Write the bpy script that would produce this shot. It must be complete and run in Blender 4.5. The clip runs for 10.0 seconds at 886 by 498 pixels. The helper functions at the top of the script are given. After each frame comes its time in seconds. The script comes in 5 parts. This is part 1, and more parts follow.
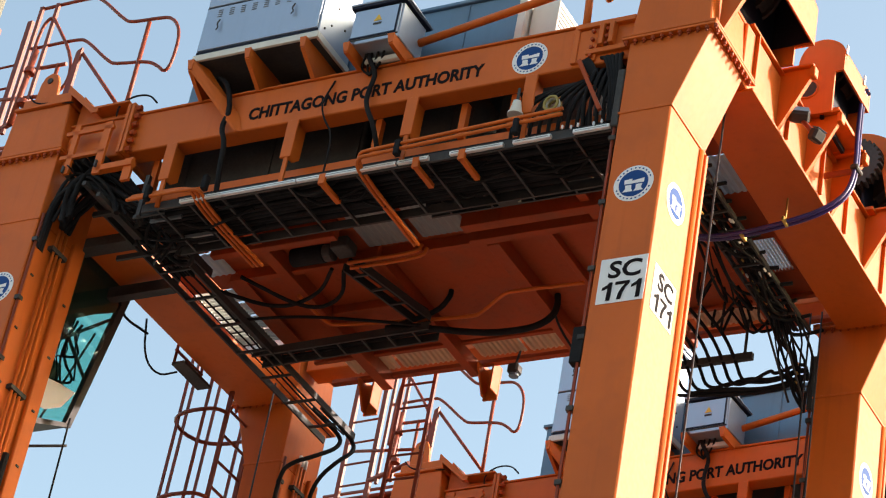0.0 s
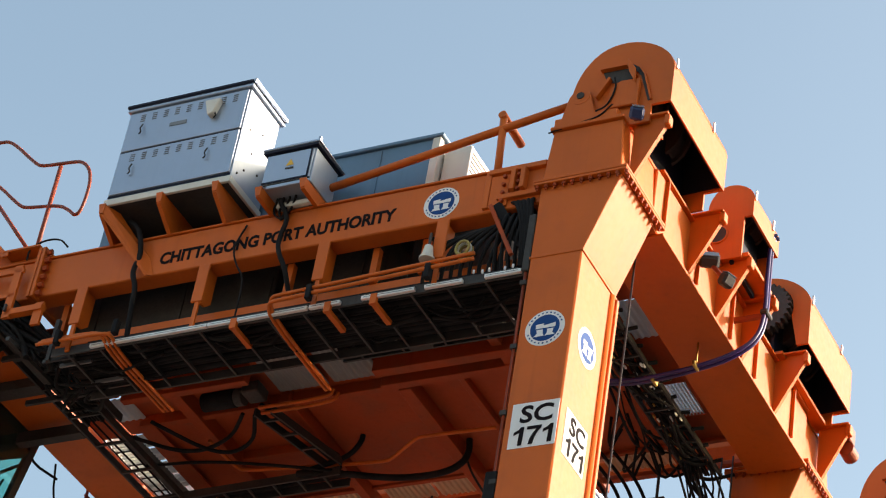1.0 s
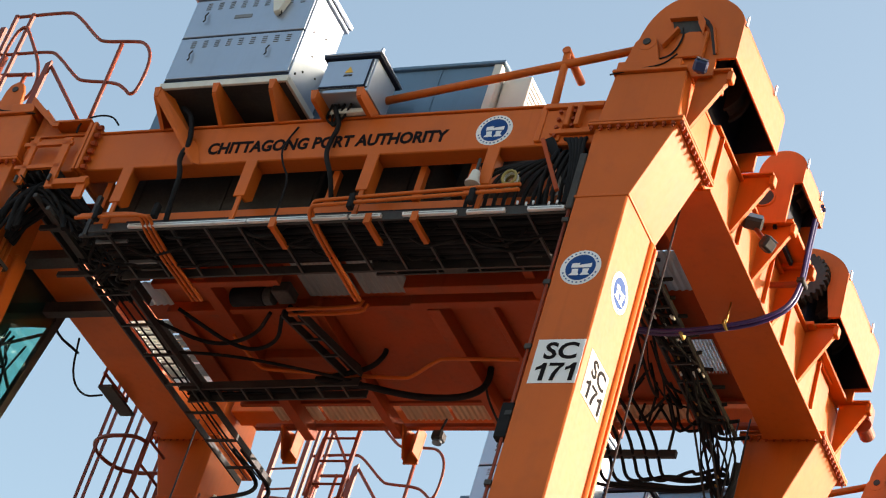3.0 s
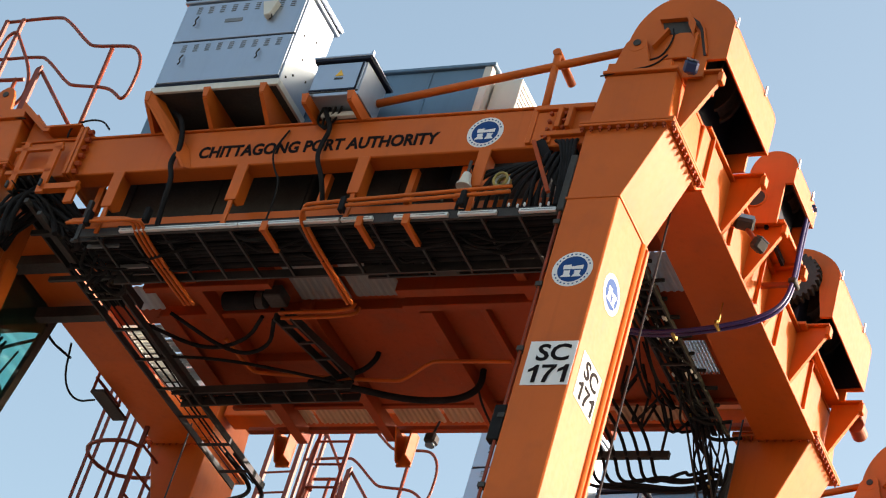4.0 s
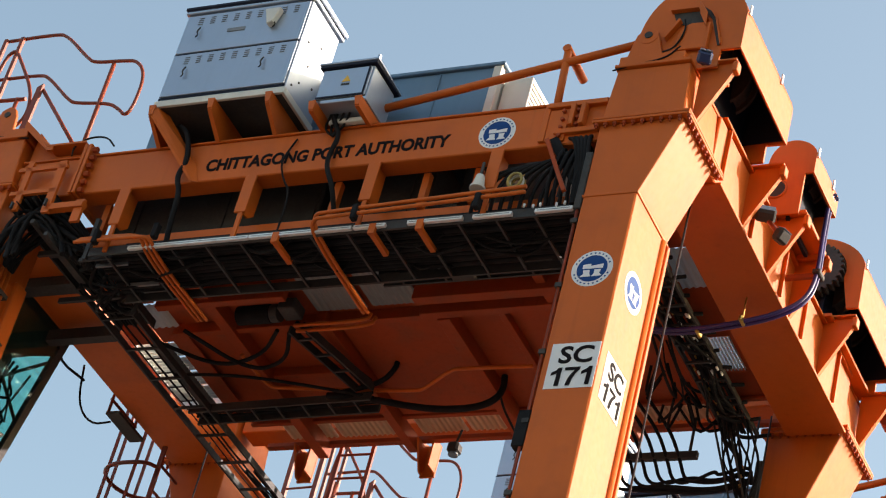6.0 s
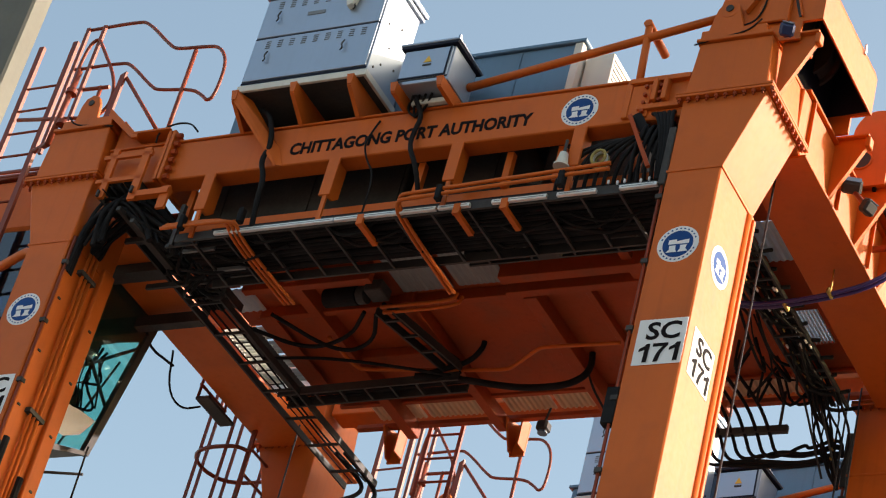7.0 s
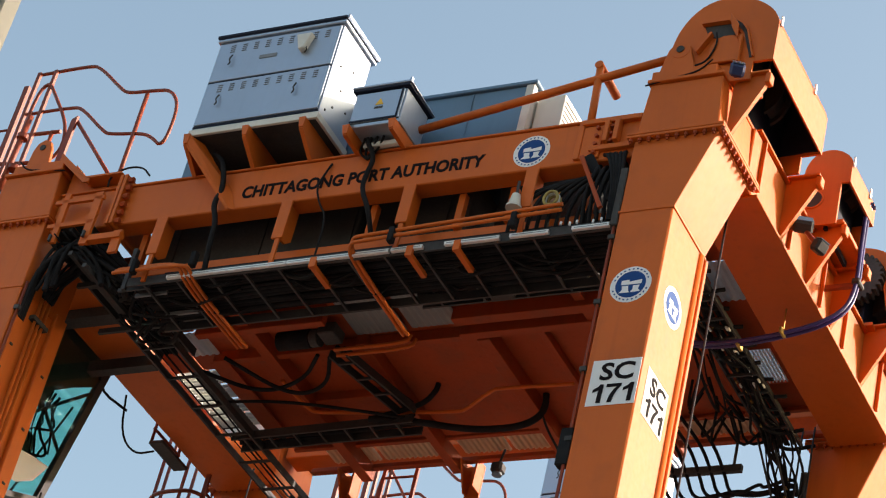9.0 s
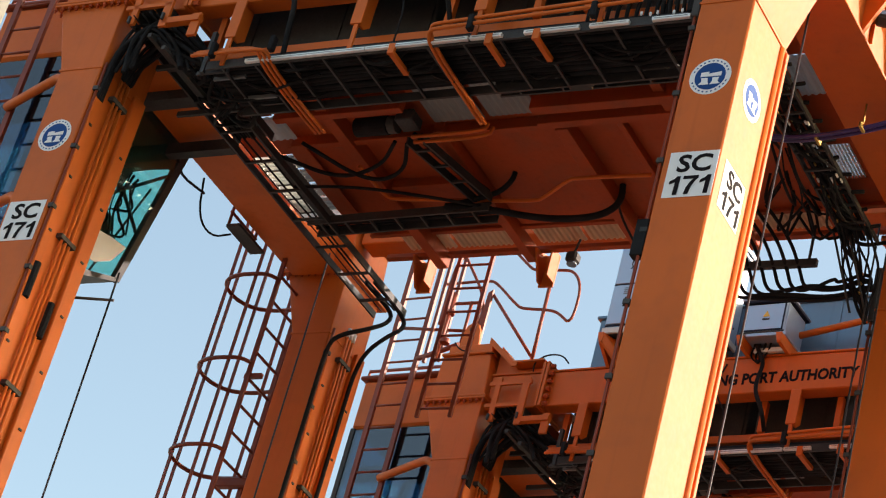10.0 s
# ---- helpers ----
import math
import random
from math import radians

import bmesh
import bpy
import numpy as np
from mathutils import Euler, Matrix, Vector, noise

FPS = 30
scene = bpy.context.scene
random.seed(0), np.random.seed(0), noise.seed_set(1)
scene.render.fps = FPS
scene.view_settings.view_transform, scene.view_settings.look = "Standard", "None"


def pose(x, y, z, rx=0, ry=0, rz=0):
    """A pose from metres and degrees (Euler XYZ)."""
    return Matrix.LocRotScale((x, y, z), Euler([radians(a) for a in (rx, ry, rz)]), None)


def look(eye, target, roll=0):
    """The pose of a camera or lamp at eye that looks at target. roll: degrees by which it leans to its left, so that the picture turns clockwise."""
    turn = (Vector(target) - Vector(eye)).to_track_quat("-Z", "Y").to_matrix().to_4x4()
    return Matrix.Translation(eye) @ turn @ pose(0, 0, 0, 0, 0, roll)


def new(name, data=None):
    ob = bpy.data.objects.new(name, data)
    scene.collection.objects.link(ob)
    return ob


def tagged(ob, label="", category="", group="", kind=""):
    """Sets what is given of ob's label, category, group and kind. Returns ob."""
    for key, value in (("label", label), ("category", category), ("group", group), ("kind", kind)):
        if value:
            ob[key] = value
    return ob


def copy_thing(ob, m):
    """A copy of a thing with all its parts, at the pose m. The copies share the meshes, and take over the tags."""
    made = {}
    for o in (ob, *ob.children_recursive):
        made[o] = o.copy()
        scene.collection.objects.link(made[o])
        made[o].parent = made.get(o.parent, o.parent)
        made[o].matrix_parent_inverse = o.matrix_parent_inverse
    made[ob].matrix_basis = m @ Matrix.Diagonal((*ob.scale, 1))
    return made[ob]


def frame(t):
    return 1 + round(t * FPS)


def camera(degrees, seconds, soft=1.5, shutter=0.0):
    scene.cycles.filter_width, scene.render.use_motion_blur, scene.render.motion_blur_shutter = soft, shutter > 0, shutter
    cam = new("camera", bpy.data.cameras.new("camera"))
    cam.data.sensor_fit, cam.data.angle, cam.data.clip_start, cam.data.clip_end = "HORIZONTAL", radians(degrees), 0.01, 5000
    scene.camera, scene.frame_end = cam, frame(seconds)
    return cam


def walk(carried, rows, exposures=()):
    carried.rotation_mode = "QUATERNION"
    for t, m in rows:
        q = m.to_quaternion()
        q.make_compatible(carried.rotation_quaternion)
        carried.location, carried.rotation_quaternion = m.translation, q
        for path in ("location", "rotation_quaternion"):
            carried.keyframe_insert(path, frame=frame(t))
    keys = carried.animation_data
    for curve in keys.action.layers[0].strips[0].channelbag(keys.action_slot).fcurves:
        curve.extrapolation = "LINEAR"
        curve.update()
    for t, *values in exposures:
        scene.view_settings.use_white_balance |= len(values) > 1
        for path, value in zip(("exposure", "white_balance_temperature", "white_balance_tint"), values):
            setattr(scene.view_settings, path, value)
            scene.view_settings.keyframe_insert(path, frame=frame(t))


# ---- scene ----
cam = camera(19.75, 10.0, soft=1.15)
# seconds, eye x, y, z, then degrees of yaw, pitch and lean to the left
PATH_ROWS = [
    (0.0, 7.896, -13.955, 1.600, 33.616, 33.433, 11.173),
    (0.5, 7.896, -13.955, 1.600, 32.008, 34.085, 10.404),
    (0.7, 7.896, -13.955, 1.600, 31.605, 34.648, 10.528),
    (1.0, 7.896, -13.955, 1.600, 31.965, 36.999, 10.244),
    (1.5, 7.896, -13.955, 1.600, 32.396, 36.715, 13.418),
    (2.0, 7.896, -13.955, 1.600, 32.745, 35.017, 17.207),
    (2.5, 7.896, -13.955, 1.600, 32.780, 34.768, 18.394),
    (3.0, 7.896, -13.955, 1.600, 32.580, 35.110, 18.119),
    (3.2, 7.896, -13.955, 1.600, 32.498, 35.200, 17.765),
    (4.3, 7.896, -13.955, 1.600, 32.380, 35.224, 17.637),
    (4.5, 7.896, -13.955, 1.600, 32.344, 35.243, 17.802),
    (4.7, 7.790, -13.791, 1.713, 32.320, 35.328, 17.695),
    (4.9, 7.737, -13.709, 1.770, 32.063, 35.484, 17.147),
    (5.0, 7.683, -13.626, 1.826, 31.859, 35.626, 16.581),
    (5.5, 7.683, -13.626, 1.826, 31.226, 35.760, 15.541),
    (6.0, 7.683, -13.626, 1.826, 32.823, 35.341, 15.610),
    (6.2, 7.683, -13.626, 1.826, 34.234, 34.684, 15.992),
    (7.3, 7.683, -13.626, 1.826, 34.936, 34.372, 15.604),
    (7.5, 7.683, -13.626, 1.826, 34.388, 35.184, 15.158),
    (8.0, 7.683, -13.626, 1.826, 33.958, 35.918, 14.817),
    (8.5, 7.683, -13.626, 1.826, 33.959, 35.935, 14.813),
    (9.0, 7.683, -13.626, 1.826, 33.975, 35.569, 14.634),
    (9.5, 7.683, -13.626, 1.826, 34.591, 34.145, 14.822),
    (9.7, 7.683, -13.626, 1.826, 34.695, 32.978, 15.188),
    (9.8, 7.683, -13.626, 1.826, 34.680, 32.204, 15.456),
    (10.0, 7.683, -13.626, 1.826, 34.474, 30.514, 15.956),
]
walk(cam, [(t, pose(x, y, z, 90 + pitch, 0, yaw) @ pose(0, 0, 0, 0, 0, lean)) for t, x, y, z, yaw, pitch, lean in PATH_ROWS],
     exposures=[(0.0, 2.07, 7350, 2), (0.5, 2.0, 7350, 2), (1.0, 1.87, 7350, 2), (1.5, 1.87, 7350, 2), (2.0, 1.94, 7350, 2), (4.5, 1.92, 7350, 2), (5.5, 1.83, 7350, 2), (7.5, 1.78, 7350, 2), (9.0, 1.79, 7350, 2), (9.6, 1.93, 7350, 2), (10.0, 1.96, 7350, 2)])

# ---- light: a low warm sun from the side, clear pale sky ----
SUN_TO = Vector((0.74, 0.56, 0.36)).normalized()
world = bpy.data.worlds.new("sky")
scene.world = world
world.use_nodes = True
wn = world.node_tree
sky = wn.nodes.new("ShaderNodeTexSky")
sky.sky_type = "NISHITA"
sky.sun_disc = False
sky.sun_elevation = math.asin(SUN_TO.z)
sky.sun_rotation = math.atan2(SUN_TO.x, SUN_TO.y)
sky.air_density, sky.dust_density, sky.ozone_density = 1.0, 2.9, 0.4
wn.links.new(sky.outputs[0], wn.nodes["Background"].inputs[0])
wn.nodes["Background"].inputs[1].default_value = 0.097
sun = new("sun", bpy.data.lights.new("sun", "SUN"))
sun.data.energy, sun.data.angle, sun.data.color = 2.45, radians(0.6), (1.0, 0.83, 0.86)
sun.matrix_world = look((0, 0, 40), Vector((0, 0, 40)) - SUN_TO)

# ---- materials ----
def material(name, color, rough=0.5, metal=0.0, grain=0.12, scale=6.0, bump=0.15, dirt=None, dirt_amount=0.0, streak=0.0, spec=0.5):
    """A procedural surface: base colour, tone varied at two scales, optional dirt and rain streaks, fine relief."""
    m = bpy.data.materials.new(name)
    m.use_nodes = True
    nt = m.node_tree
    n, l = nt.nodes, nt.links
    b = n["Principled BSDF"]
    co = n.new("ShaderNodeNewGeometry").outputs["Position"]

    def noise_at(s, detail=4.0, stretch=None):
        src = co
        if stretch:
            mp = n.new("ShaderNodeMapping")
            mp.inputs["Scale"].default_value = stretch
            l.new(co, mp.inputs["Vector"])
            src = mp.outputs[0]
        t = n.new("ShaderNodeTexNoise")
        t.inputs["Scale"].default_value = s
        t.inputs["Detail"].default_value = detail
        l.new(src, t.inputs["Vector"])
        return t.outputs["Fac"]

    def ramp(fac, lo, hi, a, bb):
        r = n.new("ShaderNodeMapRange")
        for k, v in zip(("From Min", "From Max", "To Min", "To Max"), (lo, hi, a, bb)):
            r.inputs[k].default_value = v
        l.new(fac, r.inputs["Value"])
        return r.outputs[0]

    def mix(fac, a, bb, kind="MIX"):
        x = n.new("ShaderNodeMix")
        x.data_type, x.blend_type = "RGBA", kind
        for sock, v in ((x.inputs[0], fac), (x.inputs[6], a), (x.inputs[7], bb)):
            if isinstance(v, (int, float)):
                sock.default_value = v
            elif isinstance(v, tuple):
                sock.default_value = (*v, 1)
            else:
                l.new(v, sock)
        return x.outputs[2]

    big, small = noise_at(scale * 0.25, 3), noise_at(scale * 6, 6)
    dark = tuple(c * (1 - grain * 1.6) for c in color)
    light = tuple(min(1, c * (1 + grain)) for c in color)
    col = mix(ramp(big, 0.3, 0.7, 0, 1), dark, light)
    col = mix(ramp(small, 0.35, 0.75, 0, grain * 1.5), col, dark)
    if dirt:
        col = mix(ramp(noise_at(scale * 0.9, 8), 0.52, 0.72, 0, dirt_amount), col, dirt)
    if streak:
        col = mix(ramp(noise_at(1.0, 5, (14, 14, 0.7)), 0.55, 0.78, 0, streak), col, tuple(c * 0.35 for c in color))
    l.new(col, b.inputs["Base Color"])
    l.new(ramp(small, 0.3, 0.7, max(0.02, rough - 0.03), min(1, rough + 0.05)), b.inputs["Roughness"])
    b.inputs["Metallic"].default_value = metal
    b.inputs["Specular IOR Level"].default_value = spec
    if bump:
        bp = n.new("ShaderNodeBump")
        bp.inputs["Strength"].default_value = bump
        bp.inputs["Distance"].default_value = 0.004
        l.new(noise_at(scale * 4, 5), bp.inputs["Height"])
        l.new(bp.outputs[0], b.inputs["Normal"])
    return m


ORANGE = material("orange_paint", (0.54, 0.110, 0.012), 0.52, spec=0.28, grain=0.08, scale=3, bump=0.03, dirt=(0.20, 0.055, 0.02), dirt_amount=0.22, streak=0.18)
# The undersides' red-brown shade is put into this darker orange, along with dirt.
ORANGE_SHADED = material("orange_paint_shaded_worn", (0.34, 0.052, 0.010), 0.60, spec=0.25, grain=0.12, scale=4, bump=0.12, dirt=(0.16, 0.06, 0.03), dirt_amount=0.4, streak=0.3)
# Orange darkened towards red: the rails' backlit shade is put into the colour.
RAIL = material("shaded_rail_orange", (0.20, 0.036, 0.014), 0.45, spec=0.3, grain=0.1, scale=8, bump=0.08, dirt=(0.2, 0.05, 0.03), dirt_amount=0.3)
STEEL = material("galvanised_steel", (0.50, 0.53, 0.55), 0.38, metal=0.85, grain=0.1, scale=9, bump=0.08, dirt=(0.3, 0.31, 0.31), dirt_amount=0.3)
# The bluish base colour carries the sky's reflection on the bare steel.
CABINET = material("sky_tinted_stainless", (0.35, 0.40, 0.48), 0.38, metal=0.6, grain=0.05, scale=2, bump=0.015, dirt=(0.31, 0.34, 0.38), dirt_amount=0.2, streak=0.06)
CONTAINER = material("blue_grey_sheet", (0.10, 0.18, 0.27), 0.4, metal=0.1, grain=0.08, scale=2, bump=0.05, dirt=(0.10, 0.12, 0.14), dirt_amount=0.3, streak=0.2)
WHITE = material("off_white_paint", (0.62, 0.60, 0.54), 0.5, grain=0.06, scale=4, bump=0.05, dirt=(0.4, 0.36, 0.3), dirt_amount=0.3, streak=0.1)
SIGN = material("white_sign_film", (0.74, 0.74, 0.75), 0.65, spec=0.15, grain=0.03, scale=5, bump=0.02, dirt=(0.6, 0.58, 0.55), dirt_amount=0.2)
INK = material("black_lettering", (0.010, 0.007, 0.008), 0.8, spec=0.1, grain=0.1, scale=8, bump=0.03)
BLUE = material("blue_emblem_film", (0.012, 0.06, 0.22), 0.65, spec=0.15, grain=0.1, scale=8, bump=0.02)
BLACK = material("black_rubber_hose", (0.014, 0.013, 0.014), 0.7, spec=0.12, grain=0.3, scale=20, bump=0.2)
PURPLE = material("violet_hose_sheath", (0.035, 0.016, 0.11), 0.35, grain=0.2, scale=20, bump=0.1)
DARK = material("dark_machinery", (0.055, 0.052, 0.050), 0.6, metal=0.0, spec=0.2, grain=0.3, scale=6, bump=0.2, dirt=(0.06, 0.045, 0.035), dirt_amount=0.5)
GREY = material("grey_sheet", (0.16, 0.17, 0.18), 0.55, grain=0.15, scale=4, bump=0.1, dirt=(0.10, 0.08, 0.07), dirt_amount=0.4)
TRAY = material("cable_tray_steel", (0.036, 0.034, 0.034), 0.6, metal=0.2, grain=0.25, scale=10, bump=0.15, dirt=(0.05, 0.045, 0.04), dirt_amount=0.6)
BRASS = material("brass_fitting", (0.5, 0.32, 0.09), 0.35, metal=0.9, grain=0.15, scale=15, bump=0.05)
YELLOW = material("yellow_plastic", (0.75, 0.42, 0.03), 0.45, grain=0.08, scale=10, bump=0.05)
CONCRETE = material("pale_concrete", (0.15, 0.15, 0.125), 0.8, grain=0.1, scale=5, bump=0.3, dirt=(0.12, 0.115, 0.1), dirt_amount=0.4, streak=0.15)
BLOCKWALL = material("dull_light_block_wall", (0.26, 0.18, 0.14), 0.8, grain=0.2, scale=0.6, bump=0.2, dirt=(0.07, 0.06, 0.05), dirt_amount=0.5, streak=0.3)
# Ground out of view; its pale tone is raised to bounce light upward.
GROUND = material("bounce_toned_concrete", (0.18, 0.165, 0.15), 0.9, grain=0.25, scale=2, bump=0.5, dirt=(0.08, 0.075, 0.065), dirt_amount=0.5)
PANEL = material("pale_grey_sheet", (0.17, 0.18, 0.18), 0.5, grain=0.12, scale=4, bump=0.08, dirt=(0.18, 0.15, 0.13), dirt_amount=0.4)
# Navy of the lid edges; also stands in for shade inside the sheave covers.
NAVY = material("navy_edges_and_shade", (0.014, 0.018, 0.034), 0.6, spec=0.15, grain=0.1, scale=8, bump=0.05)
LENS = material("lamp_glass", (0.10, 0.15, 0.20), 0.12, grain=0.05, scale=20, bump=0.0)

def glazing(name, tint, gloss, mirror, rough=0.03):
    """A thin tinted pane: light goes straight through it, and it mirrors a little."""
    g = bpy.data.materials.new(name)
    g.use_nodes = True
    nt = g.node_tree
    nt.nodes.remove(nt.nodes["Principled BSDF"])
    tr, gl, ms = (nt.nodes.new("ShaderNode" + k) for k in ("BsdfTransparent", "BsdfGlossy", "MixShader"))
    tr.inputs[0].default_value = (*tint, 1)
    gl.inputs["Color"].default_value = (gloss, gloss, gloss, 1)
    gl.inputs["Roughness"].default_value = rough
    ms.inputs[0].default_value = mirror
    nt.links.new(tr.outputs[0], ms.inputs[1])
    nt.links.new(gl.outputs[0], ms.inputs[2])
    nt.links.new(ms.outputs[0], nt.nodes["Material Output"].inputs["Surface"])
    return g


GLASS = glazing("teal_cab_glass", (0.72, 0.95, 0.91), 0.9, 0.08)
# The mirrored sky's deep blue is put into this glass as tint.
SKYGLASS = glazing("sky_blue_cab_glass", (0.09, 0.19, 0.30), 0.9, 0.10)


def translucent(name, color, amount=0.6):
    """A thin sheet that lets light through, dulled by dirt."""
    m = material(name, color, 0.6, grain=0.12, scale=6, bump=0.05, dirt=tuple(c * 0.5 for c in color), dirt_amount=0.4)
    nt = m.node_tree
    b = nt.nodes["Principled BSDF"]
    tr = nt.nodes.new("ShaderNodeBsdfTranslucent")
    tr.inputs["Color"].default_value = (*color, 1)
    mx_ = nt.nodes.new("ShaderNodeMixShader")
    mx_.inputs[0].default_value = amount
    nt.links.new(b.outputs[0], mx_.inputs[1])
    nt.links.new(tr.outputs[0], mx_.inputs[2])
    nt.links.new(mx_.outputs[0], nt.nodes["Material Output"].inputs["Surface"])
    return m


AMBER = translucent("tan_sheet", (0.66, 0.44, 0.29), 0.5)
MILK = translucent("milky_sheet", (0.72, 0.73, 0.69), 0.55)
GREYMILK = translucent("grey_sheet_translucent", (0.55, 0.58, 0.58), 0.4)
ALU = material("bright_aluminium", (0.72, 0.72, 0.70), 0.4, metal=0.3, grain=0.08, scale=12, bump=0.05, dirt=(0.35, 0.33, 0.3), dirt_amount=0.4)
BLUECABLE = material("dark_blue_cable", (0.02, 0.035, 0.12), 0.4, grain=0.15, scale=15, bump=0.1)
ROPE = material("steel_rope", (0.045, 0.04, 0.04), 0.5, metal=0.5, grain=0.2, scale=30, bump=0.3)
SEAT = material("worn_seat_cloth", (0.35, 0.27, 0.09), 0.9, grain=0.2, scale=15, bump=0.3)

# ---- building helpers ----
def box(bm, x0, x1, y0, y1, z0, z1, bevel=0.0):
    vs = bmesh.ops.create_cube(bm, size=1.0, matrix=Matrix.LocRotScale(((x0 + x1) / 2, (y0 + y1) / 2, (z0 + z1) / 2), None, (abs(x1 - x0), abs(y1 - y0), abs(z1 - z0))))["verts"]
    if bevel:
        es = {e for v in vs for e in v.link_edges}
        bmesh.ops.bevel(bm, geom=list(es), offset=bevel, segments=1, affect="EDGES", profile=0.5)
    return bm


def prism(bm, outline, axis, a, b, bevel=0.0):
    """A flat outline, pushed along an axis from a to b. The outline's two numbers are the two other axes in the order x, y, z."""
    def at(u, v, w):
        return {"x": (w, u, v), "y": (u, w, v), "z": (u, v, w)}[axis]
    lo = [bm.verts.new(at(u, v, a)) for u, v in outline]
    hi = [bm.verts.new(at(u, v, b)) for u, v in outline]
    faces = [bm.faces.new(lo), bm.faces.new(hi[::-1])]
    for i in range(len(lo)):
        j = (i + 1) % len(lo)
        faces.append(bm.faces.new((lo[j], lo[i], hi[i], hi[j])))
    bmesh.ops.recalc_face_normals(bm, faces=faces)
    if bevel:
        es = {e for v in lo + hi for e in v.link_edges}
        bmesh.ops.bevel(bm, geom=list(es), offset=bevel, segments=1, affect="EDGES", profile=0.5)
    return bm


def tube(bm, points, r, seg=8, smooth=0, closed=False):
    """A round bar or hose through the points; smooth: how many times its corners are rounded."""
    ps = [Vector(p) for p in points]
    for _ in range(smooth):
        q = [] if closed else [ps[0]]
        n = len(ps)
        for i in range(n if closed else n - 1):
            a, b = ps[i], ps[(i + 1) % n]
            q += [a.lerp(b, 0.25), a.lerp(b, 0.75)]
        if not closed:
            q.append(ps[-1])
        ps = q
    rings, n = [], len(ps)
    up = None
    for i, p in enumerate(ps):
        if closed:
            d = ps[(i + 1) % n] - ps[i - 1]
        else:
            d = ps[min(i + 1, n - 1)] - ps[max(i - 1, 0)]
        d.normalize()
        if up is None:
            up = d.orthogonal().normalized()
        up = (up - d * up.dot(d)).normalized()
        side = d.cross(up)
        rings.append([bm.verts.new(p + r * (math.cos(2 * math.pi * k / seg) * up + math.sin(2 * math.pi * k / seg) * side)) for k in range(seg)])
    pairs = list(zip(rings, rings[1:])) + ([(rings[-1], rings[0])] if closed else [])
    for a, b in pairs:
        for k in range(seg):
            f = bm.faces.new((a[k], a[(k + 1) % seg], b[(k + 1) % seg], b[k]))
            f.smooth = True
    if not closed:
        bm.faces.new(rings[0][::-1])
        bm.faces.new(rings[-1])
    return bm


def disc(bm, c, axis, r, depth, seg=24, r2=None):
    """A cylinder or cone round c along an axis."""
    turn = {"x": (0, 90, 0), "y": (90, 0, 0), "z": (0, 0, 0)}[axis]
    bmesh.ops.create_cone(bm, cap_ends=True, segments=seg, radius1=r, radius2=r if r2 is None else r2, depth=depth, matrix=pose(*c, *turn))
    return bm


def B(*args, **kw):
    return box(bmesh.new(), *args, **kw)


def P(*args, **kw):
    return prism(bmesh.new(), *args, **kw)


def T(*args, **kw):
    return tube(bmesh.new(), *args, **kw)


def D(*args, **kw):
    return disc(bmesh.new(), *args, **kw)


ALL = []


def thing(name, base, label, category, group="", kind=""):
    ob = new(name)
    ob.location = base
    ob.empty_display_size = 0.2
    ALL.append(ob)
    return tagged(ob, label, category, group, kind)


def part(name, bm, mat, parent, label=""):
    me = bpy.data.meshes.new(name)
    bm.to_mesh(me)
    bm.free()
    me.materials.append(mat)
    ob = new(name, me)
    top = parent
    shift = Vector(parent.location)
    while top.parent:
        top = top.parent
        shift = Vector(top.location)
    ob.parent = parent
    if parent is top:
        ob.matrix_parent_inverse = Matrix.Translation(-shift)
    return tagged(ob, label)


def solid(name, bm, mat, label="", category="", kind="", group="", repeat=True):
    """A thing or piece of the setting that is one mesh."""
    me = bpy.data.meshes.new(name)
    bm.to_mesh(me)
    bm.free()
    me.materials.append(mat)
    ob = new(name, me)
    if repeat:
        ALL.append(ob)
    return tagged(ob, label, category, group, kind)

# ---- the place ----
K = 13.734          # level of the legs' knees
S, W, DP, YF = 5.687, 0.45, 0.677, 4.333   # span between legs, leg width, leg depth, far row
rnd = random.Random(7)


def mx(x):
    """The same place on the other side of the machine."""
    return -S - x


def bar(p, q, r, seg=8):
    return T([p, q], r, seg)


def pieces(name, bm, mat, parent, places, label=""):
    """Alike parts that share one mesh."""
    first = part(name, bm, mat, parent, label)
    first.location = places[0]
    for p in places[1:]:
        o = first.copy()
        scene.collection.objects.link(o)
        o.location = p
    return first


def letters(name, body, mat, parent, x0, x1, z0, z1, y, face="front", shear=0.0, weight=0.034):
    """Flat letters that fill a box on a front face (x, z) or a side face (y, z)."""
    c = bpy.data.curves.new(name, "FONT")
    c.body, c.extrude, c.shear, c.resolution_u, c.offset = body, 0.002, shear, 3, weight
    tmp = bpy.data.objects.new(name, c)
    me = bpy.data.meshes.new_from_object(tmp)
    bpy.data.objects.remove(tmp)
    bm = bmesh.new()
    bm.from_mesh(me)
    bpy.data.meshes.remove(me)
    us, vs = [v.co.x for v in bm.verts], [v.co.y for v in bm.verts]
    u0, u1, v0, v1 = min(us), max(us), min(vs), max(vs)
    for v in bm.verts:
        u = x0 + (v.co.x - u0) / (u1 - u0) * (x1 - x0)
        w = z0 + (v.co.y - v0) / (v1 - v0) * (z1 - z0)
        v.co = (u, y - v.co.z, w) if face == "front" else (y + v.co.z, u, w)
    bmesh.ops.recalc_face_normals(bm, faces=bm.faces)
    return part(name, bm, mat, parent)


